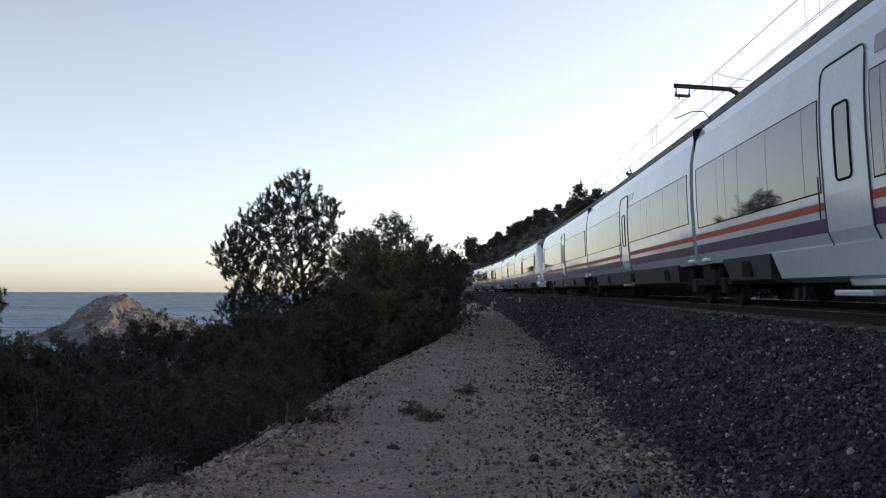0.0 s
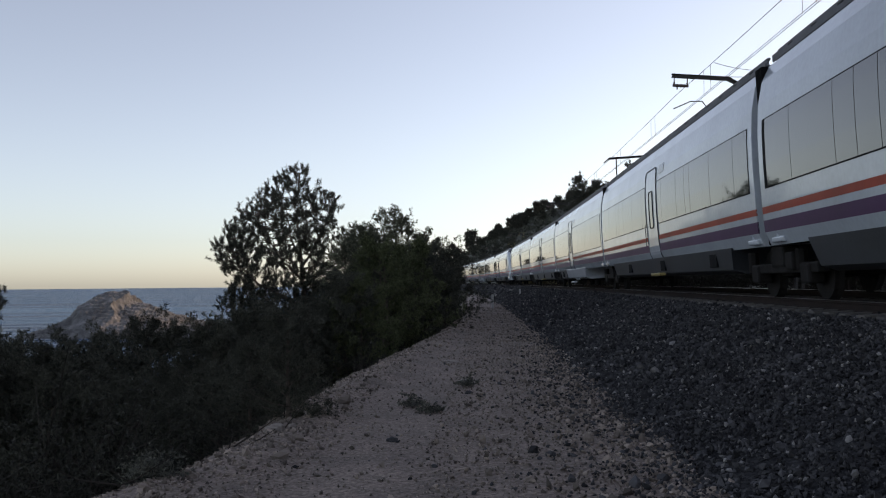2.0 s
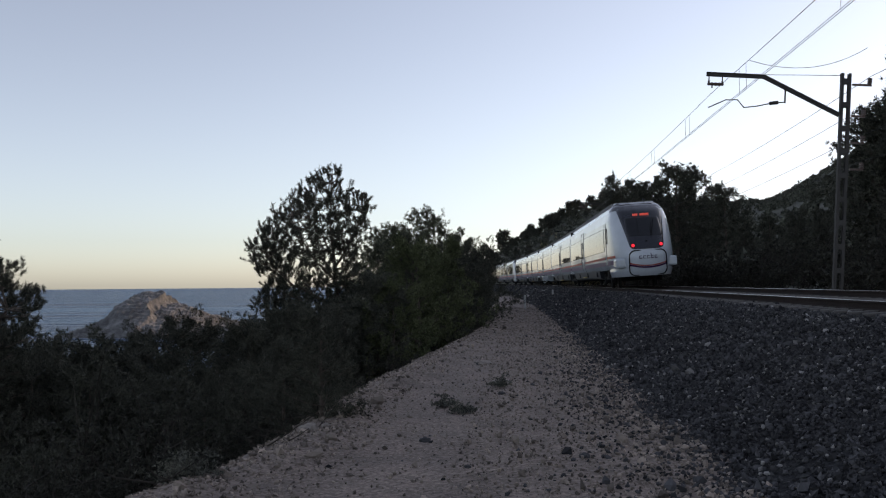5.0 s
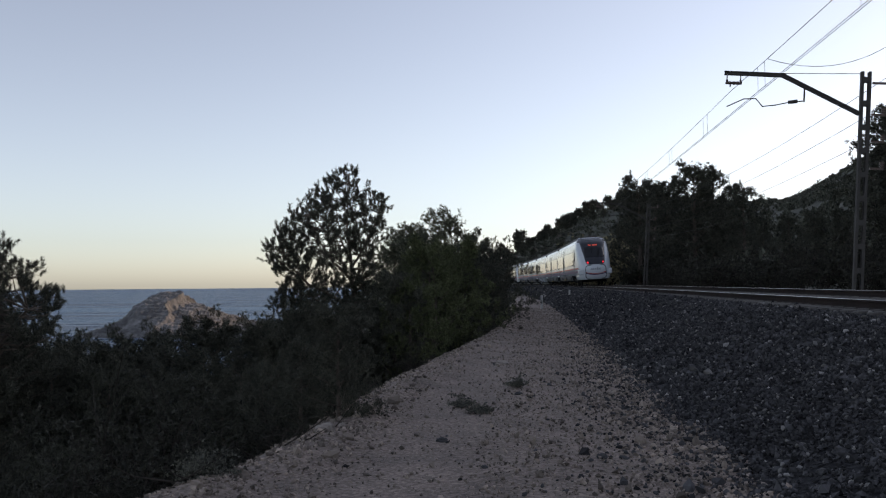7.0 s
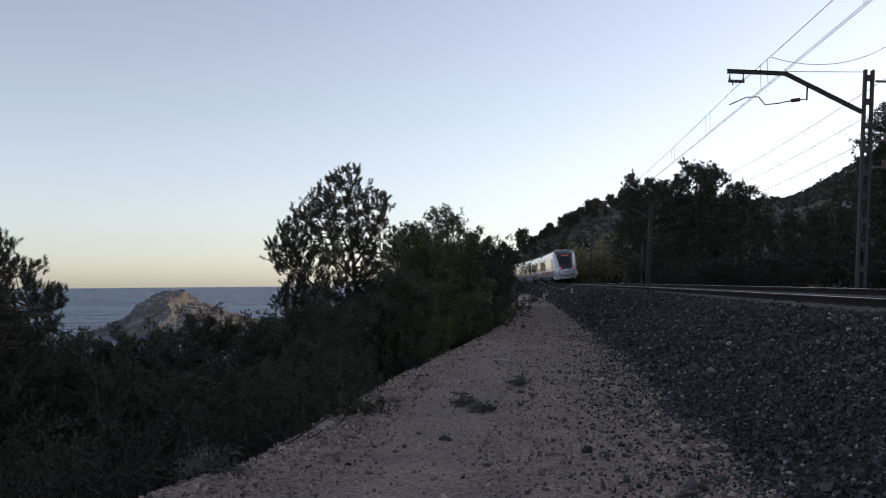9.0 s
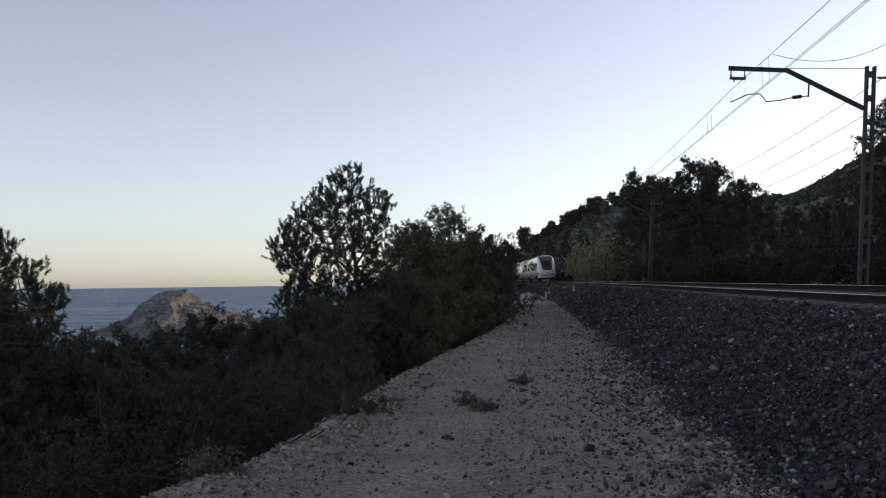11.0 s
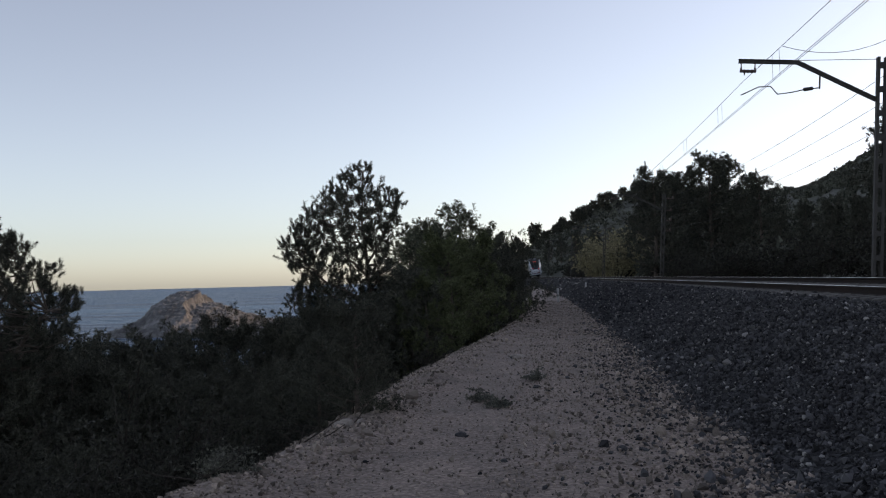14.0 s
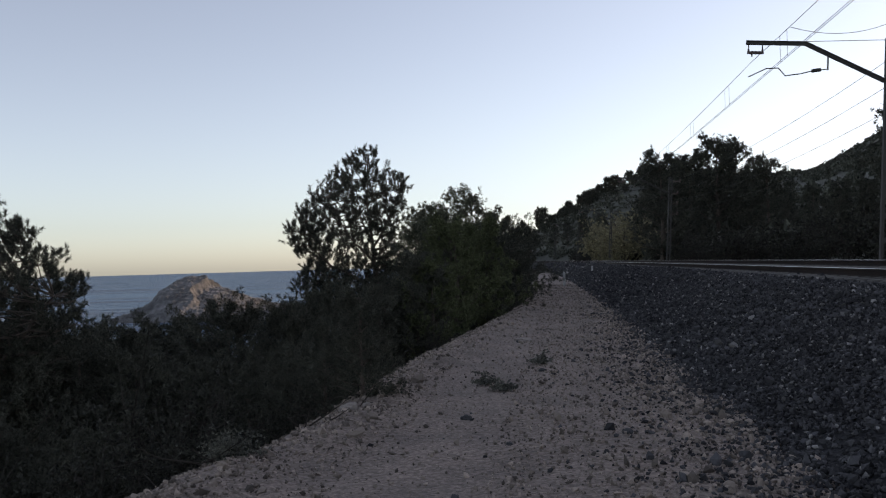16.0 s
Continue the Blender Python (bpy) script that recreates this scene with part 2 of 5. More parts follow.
def brink(y):
    """Where the path breaks off to the sea slope, in metres beside the line."""
    return -8.55 + 1.4 * smooth(4, 34, y) - 0.28 * (1 - smooth(6.0, 6.8, y)) + 0.16 * np.exp(-((y - 8.4) / 0.9) ** 2) + 0.85 * smooth(55, 92, y)


def ground_z(x, y):
    """Height of the earth: sea slope, path, the line's low bank, the hill."""
    x, y = np.asarray(x, float), np.asarray(y, float)
    u = x - (X0 + B1 * y + C1 * np.clip(y, -400, 700) ** 2)
    edge = brink(y)
    d = np.maximum(edge - u, 0)
    left = -0.62 * np.minimum(d, 2.5) - 0.36 * np.clip(d - 2.5, 0, 12) - 0.30 * np.maximum(d - 14.5, 0)
    left = left * smooth(0, 0.5, d) + 0.25 * ripple(x, y, 5) * smooth(1, 5, d)
    left = np.maximum(left, -40)
    path = 0.025 * ripple(x, y, 1.3) + 0.04 * ripple(y, x, 4.0) + 0.10 * np.exp(-((u - edge - 0.3) / 0.35) ** 2) * (0.6 + ripple(x, y, 0.9))
    path = path * (1 - smooth(0, 3, d))
    bank = 0.45 * smooth(-3.6, -0.5, u) + 0.2 * smooth(3, 5, u)
    r = np.maximum(u - 5, 0)
    hill = 0.06 * np.minimum(r, 60)
    hill = hill + 21.5 * np.exp(-0.5 * (((x - 68) / 32) ** 2 + ((y - 330) / 60) ** 2))
    hill = hill + 74 * np.exp(-0.5 * (((x - 258) / 80) ** 2 + ((y - 345) / 150) ** 2))
    # two added humps out of view that keep the sun off the path
    hill = hill + 86 * np.exp(-0.5 * (((x - 235) / 62) ** 2 + ((y - 70) / 130) ** 2))
    hill = hill + 30 * np.exp(-0.5 * (((x - 158) / 40) ** 2 + ((y - 150) / 42) ** 2))
    hill = hill * smooth(0, 12, r) + 0.8 * ripple(x, y, 22) * smooth(5, 40, r)
    return left + path + bank + hill


def spaced(stops):
    out = []
    for (a, b, s) in stops:
        out += list(np.arange(a, b - 1e-6, s))
    return np.array(out + [stops[-1][1]])


def build_ground():
    us = spaced([(-2500, -300, 275), (-300, -60, 20), (-60, -20, 2.5), (-20, -10, 0.6), (-10, -4, 0.12), (-4, 6, 0.5), (6, 30, 2), (30, 300, 9), (300, 3000, 300)])
    ys = spaced([(-600, -60, 60), (-60, 0, 6), (0, 3, 0.5), (3, 16, 0.13), (16, 40, 0.4), (40, 120, 2), (120, 500, 8), (500, 4900, 400)])
    U, Y = np.meshgrid(us, ys)
    X = U + X0 + B1 * Y + C1 * np.clip(Y, -400, 700) ** 2
    Z = ground_z(X, Y)
    v = np.stack([X, Y, Z], -1).reshape(-1, 3)
    nu, ny = len(us), len(ys)
    i = (np.arange(ny - 1)[:, None] * nu + np.arange(nu - 1)[None, :]).ravel()
    f = np.stack([i, i + 1, i + 1 + nu, i + nu], -1)
    me = raw_mesh("ground", v, f, M_DIRT, True)
    me.materials.append(M_HILL)
    uc = U[:-1, :-1].ravel()
    yc = Y[:-1, :-1].ravel()
    edge = brink(yc)
    me.polygons.foreach_set("material_index", ((uc < edge - 0.35) | (uc > 6) | (yc > 105)).astype(np.int32))
    tagged(new("ground", me), "pale stony dirt path above a dark scrub slope", "ground", kind="structure")


build_ground()


def build_sea():
    xs, ys = spaced([(-4500, -900, 300), (-900, 300, 60), (300, 1500, 300)]), spaced([(-300, 1000, 50), (1000, 4900, 300)])
    X, Y = np.meshgrid(xs, ys)
    v = np.stack([X, Y, np.full_like(X, SEA_Z)], -1).reshape(-1, 3)
    n = len(xs)
    i = (np.arange(len(ys) - 1)[:, None] * n + np.arange(n - 1)[None, :]).ravel()
    tagged(new("water", raw_mesh("water", v, np.stack([i, i + 1, i + 1 + n, i + n], -1), M_SEA)), "calm blue sea with fine ripples", "sea", kind="structure")


build_sea()


def profile_sweep(name, prof, u, z, mat, y0, y1, step):
    """A bar of that cross-section (across, up) along the line, canted with it."""
    secs = []
    ca, sa_ = math.cos(radians(CANT)), math.sin(radians(CANT))
    for y in np.arange(y0, y1 + step / 2, step):
        s = []
        for pu, pz in prof:
            q, h = u + pu, z + pz - RAIL_Z
            s.append(on_track(y, q * ca - h * sa_, RAIL_Z + q * sa_ + h * ca))
        secs.append(s)
    return loft(secs)


def build_track():
    line = tagged(new("railway_track"), "single railway track with rusty rails on concrete sleepers", "railway track", kind="structure")
    rail_p = [(-0.07, -0.16), (0.07, -0.16), (0.07, -0.145), (0.012, -0.12), (0.012, -0.045), (0.035, -0.035), (0.035, -0.002),
              (-0.035, -0.002), (-0.035, -0.035), (-0.012, -0.045), (-0.012, -0.12), (-0.07, -0.145)]
    top_p = [(-0.026, -0.003), (0.026, -0.003), (0.024, 0.0), (-0.024, 0.0)]
    for u in (-0.87, 0.87):
        r = part("rail", profile_sweep("rail", rail_p, u, RAIL_Z, M_RUST, -60, 330, 3), M_RUST, line, "rusty steel rail")
        part("running_surface", profile_sweep("head", top_p, u, RAIL_Z, M_RAILTOP, -60, 330, 3), M_RAILTOP, r, "polished top of the rail")
    return line


TRACK = build_track()


def build_ballast():
    prof = [(-4.9, -0.12), (-4.6, 0.01), (-2.15, 0.79), (-1.45, 0.84), (1.45, 1.0), (2.3, 0.98), (3.6, 0.55), (3.6, -0.3), (-4.9, -0.5)]
    secs = []
    ys = list(spaced([(-60, 0, 3), (0, 40, 0.5), (40, 330, 4)]))
    for y in ys:
        secs.append([on_track(y, u + 0.05 * math.sin(y * 1.7 + u) + 0.03 * math.sin(y * 4.1), z + 0.006 * math.sin(y * 2.3 + 3 * u)) for u, z in prof])
    bm = loft(secs)
    ob = new("ballast", mesh_of("ballast", bm, M_BALLAST))
    tagged(ob, "bank of dark grey crushed stone under the track, deepened for gap shade", "ballast", kind="structure")


build_ballast()


# ---- the train ----
END_L, MID_L = 25.2, 19.5
UNIT_L = 2 * END_L + 3 * MID_L
PROFILE = [(0.0, 0.93), (1.36, 0.93), (1.45, 1.15), (1.47, 1.6), (1.47, 2.3), (1.455, 2.8), (1.41, 3.3), (1.31, 3.72), (1.17, 3.98), (0.95, 4.10), (0.5, 4.16), (0.0, 4.18)]


def side_x(z):
    for (xa, za), (xb, zb) in zip(PROFILE[1:], PROFILE[2:]):
        if z <= zb:
            return xa + (xb - xa) * (max(z, za - 0.4) - za) / (zb - za)
    return 0.0


def ring(y, lift=0.0):
    right = PROFILE[1:-1]
    return [(x, y, z) for x, z in right] + [(0, y, 4.18)] + [(-x, y, z) for x, z in reversed(right)]


def shell(y0, y1, z0, z1, side, off, bm=None, nz=6, thick=0.02):
    """A thin plate that follows the car's side."""
    bm = bm or bmesh.new()
    zs = [z0 + (z1 - z0) * i / nz for i in range(nz + 1)]
    grid = []
    for y in (y0, y1):
        grid.append([bm.verts.new((side * (side_x(z) + off), y, z)) for z in zs])
    inner = [[bm.verts.new((side * (side_x(z) + off - thick), y, z)) for z in (z0, z1)] for y in (y0, y1)]
    for i in range(nz):
        bm.faces.new((grid[0][i], grid[1][i], grid[1][i + 1], grid[0][i + 1]))
    bm.faces.new((grid[0][0], inner[0][0], inner[1][0], grid[1][0]))
    bm.faces.new((grid[0][-1], grid[1][-1], inner[1][1], inner[0][1]))
    for k in (0, 1):
        bm.faces.new((*grid[k], inner[k][1], inner[k][0]))
    return bm


NOSE_L = 3.1
FRONT = [(0.45, 0.40), (0.75, 0.15), (1.1, 0.03), (1.5, 0.0), (1.9, 0.14), (2.3, 0.42), (2.8, 0.82), (3.3, 1.25), (3.7, 1.68), (4.0, 2.25), (4.14, 2.75), (4.18, 3.1)]


def lerp(tab, v):
    for (a, p), (b, q) in zip(tab, tab[1:]):
        if v <= b:
            return p + (q - p) * (max(v, a) - a) / (b - a)
    return tab[-1][1]


def nose_s(x, z):
    """How far behind the tip the cab's skin lies at x across and z up."""
    w = nose_w(z)
    f, n = lerp(FRONT, z), 3.0
    k = min(abs(x) / w, 0.9999)
    return f + (NOSE_L - f) * (1 - (1 - k ** n) ** (1 / n))


def nose_w(z):
    return max(side_x(z), 0.5) if z > 0.95 else 1.30 + 0.15 * max(0, (z - 0.45)) / 0.5


def nose_patch(rows, off, tip, nx=16, thick=0.03):
    """A plate on the cab's skin; rows: height, left and right edge."""
    bm = bmesh.new()
    g, h = [], []
    for z, a, b in rows:
        xs = [a + (b - a) * i / nx for i in range(nx + 1)]
        g.append([bm.verts.new((x, tip + nose_s(x, z) - off, z)) for x in xs])
        h.append([bm.verts.new((x, tip + nose_s(x, z) - off + thick, z)) for x in xs])
    for k in range(len(rows) - 1):
        for i in range(nx):
            bm.faces.new((g[k][i], g[k][i + 1], g[k + 1][i + 1], g[k + 1][i]))
        for i in (0, nx):
            bm.faces.new((g[k][i], g[k + 1][i], h[k + 1][i], h[k][i]))
    for k in (0, -1):
        for i in range(nx):
            bm.faces.new((g[k][i], g[k][i + 1], h[k][i + 1], h[k][i]))
    return bm


def rounded(z0, z1, w0, w1, r, n=12):
    """Rows of a rounded plate, w0 wide below and w1 above."""
    rows = []
    for i in range(n + 1):
        z = z0 + (z1 - z0) * (0.5 - 0.5 * math.cos(math.pi * i / n))
        w = w0 + (w1 - w0) * (z - z0) / (z1 - z0)
        e = min(z - z0, z1 - z)
        if e < r:
            w -= r - math.sqrt(max(r * r - (r - e) ** 2, 0))
        rows.append((z, -w, w))
    return rows


def bogie(parent, y):
    bm = bmesh.new()
    for s in (-1, 1):
        add_box(bm, (s * 1.12 - 0.09, y - 1.75, 0.45), (s * 1.12 + 0.09, y + 1.75, 0.62), 0.03)
        for w in (-1.25, 1.25):
            add_box(bm, (s * 1.12 - 0.13, y + w - 0.2, 0.28), (s * 1.12 + 0.13, y + w + 0.2, 0.6), 0.04)
            add_tube(bm, [(s * 1.14, y + w + 0.35, 0.5), (s * 1.14, y + w + 0.35, 0.85)], 0.1, 8)
        add_box(bm, (s * 1.1 - 0.14, y - 0.35, 0.55), (s * 1.1 + 0.14, y + 0.35, 0.92), 0.05)
        add_box(bm, (s * 1.22 - 0.08, y - 0.9, 0.5), (s * 1.22 + 0.08, y - 0.55, 0.8), 0.03)
    add_box(bm, (-1.1, y - 0.3, 0.4), (1.1, y + 0.3, 0.65), 0.04)
    part("bogie_frame", bm, M_BOGIE, parent, "dark greasy bogie frame")
    for w in (-1.25, 1.25):
        wb = bmesh.new()
        for s in (-1, 1):
            add_tube(wb, [(s * (0.87 + 0.065), y + w, 0.43), (s * (0.87 - 0.0), y + w, 0.43), (s * (0.87 - 0.07), y + w, 0.43)], [0.42, 0.425, 0.455], 20)
        add_tube(wb, [(-0.85, y + w, 0.43), (0.85, y + w, 0.43)], 0.09, 8)
        part("wheelset", wb, M_BOGIE, parent, "steel wheels on an axle")


def side_loop(y0, y1, z0, z1, r, side, off, bar):
    """A thin closed moulding with rounded corners on the car's side."""
    pts = []
    for cy, cz, a0 in ((y1 - r, z1 - r, 0), (y0 + r, z1 - r, 90), (y0 + r, z0 + r, 180), (y1 - r, z0 + r, 270)):
        pts += [(cy + r * math.cos(radians(a0 + 22.5 * k)), cz + r * math.sin(radians(a0 + 22.5 * k))) for k in range(5)]
    full = []
    for (ya, za), (yb, zb) in zip(pts, pts[1:] + pts[:1]):
        n = max(int(abs(zb - za) / 0.3), 1)
        full += [(ya + (yb - ya) * i / n, za + (zb - za) * i / n) for i in range(n)]
    return add_tube(bmesh.new(), [(side * (side_x(z) + off), y, z) for y, z in full + full[:1]], bar, 6, False)


def door(parent, y, side, z0, low):
    d = part("door", shell(y - 0.72, y + 0.72, z0, 3.40, side, 0.012, nz=12), M_WHITE, parent)
    part("door_seal", side_loop(y - 0.735, y + 0.735, z0 - 0.01, 3.43, 0.16, side, 0.014, 0.013), M_GREY, d, "dark grey rubber seal")
    part("door_window", shell(y - 0.235, y + 0.235, 1.84, 2.80, side, 0.02), M_GLASS, d, "tall narrow tinted pane")
    part("window_frame", side_loop(y - 0.25, y + 0.25, 1.82, 2.82, 0.09, side, 0.02, 0.017), M_BLACK, d)
    part("handrail", tube([(side * (side_x(1.9) + 0.045), y + 0.84, 1.35), (side * (side_x(1.9) + 0.045), y + 0.84, 1.95)], 0.012, 6), M_GREY, parent, "grey grab handle beside the door")
    part("door_step", box((side * 1.40 - 0.1, y - 0.6, z0 - 0.13), (side * 1.40 + 0.08, y + 0.6, z0 - 0.05), 0.02), M_WHITE if low else M_YELLOW, parent, "entrance step")


def window_row(parent, y0, y1, side, widths, sill=1.90):
    part("window_band", shell(y0, y1, sill - 0.02, 3.04, side, 0.006), M_BLACK, parent, "black band round the windows")
    y, k = y0 + 0.02, 0
    while y < y1 - 0.3:
        w = min(widths[k % len(widths)], y1 - 0.02 - y)
        part("window", shell(y, y + w - 0.018, sill, 3.02, side, 0.011), M_GLASS, parent, "grey-beige tinted pane")
        y, k = y + w, k + 1


def roof_gear(parent, y0, y1):
    part("roof_cover", loft([[(-1.12, y, 4.0), (1.12, y, 4.0), (1.02, y, 4.11), (0.4, y, 4.19), (-0.4, y, 4.19), (-1.02, y, 4.11)] for y in (y0, y1)]), M_ROOF, parent, "grey ribbed roof")
    for s in (-1, 1):
        bm = bmesh.new()
        add_box(bm, (s * 1.05 - 0.025, y0, 4.06), (s * 1.05 + 0.025, y1, 4.15), 0.008)
        add_box(bm, (s * 1.0 - 0.03, y0, 4.195), (s * 1.0 + 0.03, y1, 4.245), 0.012)
        y = y0
        while y < y1:
            add_box(bm, (s * 1.02 - 0.015, y, 4.10), (s * 1.02 + 0.015, y + 0.82, 4.215))
            y += 1.05
        part("roof_fairing", bm, M_ROOF, parent, "slotted grey fairing along the roof edge")
    for a in np.arange(y0 + 1.5, y1 - 2.5, 3.4):
        part("roof_box", box((-0.7, a, 4.12), (0.7, a + 2.4, 4.30), 0.05), M_ROOF, parent, "roof equipment box")


def pantograph(parent, y, up):
    bm = bmesh.new()
    for s in (-1, 1):
        add_box(bm, (s * 0.5 - 0.04, y - 0.8, 4.42), (s * 0.5 + 0.04, y + 0.8, 4.50), 0.01)
        for e in (-0.7, 0.7):
            add_tube(bm, [(s * 0.5, y + e, 4.2), (s * 0.5, y + e, 4.44)], 0.06, 8)
    h = 0.70 if up else 0.12
    add_tube(bm, [(0, y - 0.7, 4.5), (0, y + 1.0, 4.52 + h * 0.5)], 0.05)
    for s in (-1, 1):
        add_tube(bm, [(s * 0.25, y + 1.0, 4.52 + h * 0.5), (s * 0.5, y - 0.6, 4.55 + h)], 0.025, 6)
        add_tube(bm, [(s * 0.3, y + 0.7, 4.5), (s * 0.25, y + 1.0, 4.52 + h * 0.5)], 0.025, 6)
    for e in (-0.75, -0.45):
        add_tube(bm, [(-0.98, y + e, 4.44 + h), (-0.8, y + e, 4.58 + h), (0.8, y + e, 4.58 + h), (0.98, y + e, 4.44 + h)], 0.03, 6)
    for s in (-0.6, 0.6):
        add_tube(bm, [(s, y - 0.75, 4.56 + h), (s, y - 0.45, 4.56 + h)], 0.025, 6)
    part("pantograph", bm, M_BLACK, parent, "black folded pantograph on insulators" if not up else "raised black pantograph")


def car_body(ob, y0, y1, low):
    part("body", loft([ring(y) for y in (y0, (y0 + y1) / 2, y1)]), M_WHITE, ob, "glossy white painted body shell", True).data.shade_flat()


def skirt(ob, y0, y1, mat=None):
    sec = [(-1.42, 0.98), (-1.34, 0.55), (-1.1, 0.46), (1.1, 0.46), (1.34, 0.55), (1.42, 0.98)]
    bmx = loft([[(x, y0 + (0.22 if z < 0.7 else 0), z) for x, z in sec], [(x, y1 - (0.22 if z < 0.7 else 0), z) for x, z in sec]])
    sk = part("skirt", bmx, mat or M_GREY, ob, "white lower panelling" if mat else "dark grey equipment skirt")
    for s in (-1, 1):
        for a in np.arange(y0 + 1.2, y1 - 1.0, 5.2):
            if not mat:
                part("vent_hatch", box((s * 1.385 - 0.02, a, 0.62), (s * 1.385 + 0.025, a + 0.55, 0.9), 0.01), M_BLACK, sk, "black vent hatch")


def stripes(ob, spans):
    for s in (-1, 1):
        for a, b in spans:
            part("orange_stripe", shell(a, b, 1.47, 1.585, s, 0.004, nz=2), M_ORANGE, ob, "orange-red painted stripe")
            part("purple_stripe", shell(a, b, 1.16, 1.36, s, 0.004, nz=3), M_PURPLE, ob, "purple painted stripe")


def gangway(ob, y):
    bm = bmesh.new()
    for k in range(5):
        add_box(bm, (-1.30, y + 0.02 + k * 0.07, 0.95), (1.30, y + 0.07 + k * 0.07, 4.0), 0.015)
    part("gangway_bellows", bm, M_BLACK, ob, "black rubber gangway bellows")
    for s in (-1, 1):
        for a in (-0.55, 0.75):
            bm = bmesh.new()
            add_box(bm, (s * 1.36 - 0.1, y + a - 0.3, 0.97), (s * 1.36 + 0.12, y + a + 0.25, 1.06), 0.02)
            add_tube(bm, [(s * 1.40, y + a, 1.03), (s * 1.40, y + a, 1.26)], 0.05, 8)
            part("coupling_bracket", bm, M_WHITE, ob, "white coupling bracket with a damper")


GAP = 0.18


def make_mid(low):
    """A middle car; the shared bogie sits under its rear end."""
    ob = thing("train_middle_car", "white railcar with orange and purple stripes and tinted windows", "train car", group="cars of the train")
    h = MID_L / 2
    a, b = -h + GAP, h - GAP
    car_body(ob, a, b, low)
    dy = -h + MID_L * (0.56 if low else 0.48)
    if low:
        skirt(ob, dy - 4.6, dy + 3.4, M_WHITE)
        skirt(ob, dy + 3.5, b - 1.9)
    else:
        skirt(ob, a + 1.9, b - 1.9)
    stripes(ob, [(a, dy - 0.72), (dy + 0.72, b)])
    for s in (-1, 1):
        window_row(ob, a + 0.25, dy - 0.85, s, [0.9, 1.75, 1.75, 0.5], 1.74 if low else 1.90)
        window_row(ob, dy + 0.85, b - 0.25, s, [0.6, 1.7, 1.7, 0.9], 1.74 if low else 1.90)
        door(ob, dy, s, 0.42 if low else 0.62, low)
        part("side_sign", shell(dy - 1.7, dy - 1.0, 3.20, 3.42, s, 0.01, nz=2), M_GLASS, ob, "small dark destination display")
    roof_gear(ob, a + 0.1, b - 0.1)
    if low:
        pantograph(ob, a + 1.6, True)
    gangway(ob, -h - 0.17)
    bogie(ob, -h)
    return ob


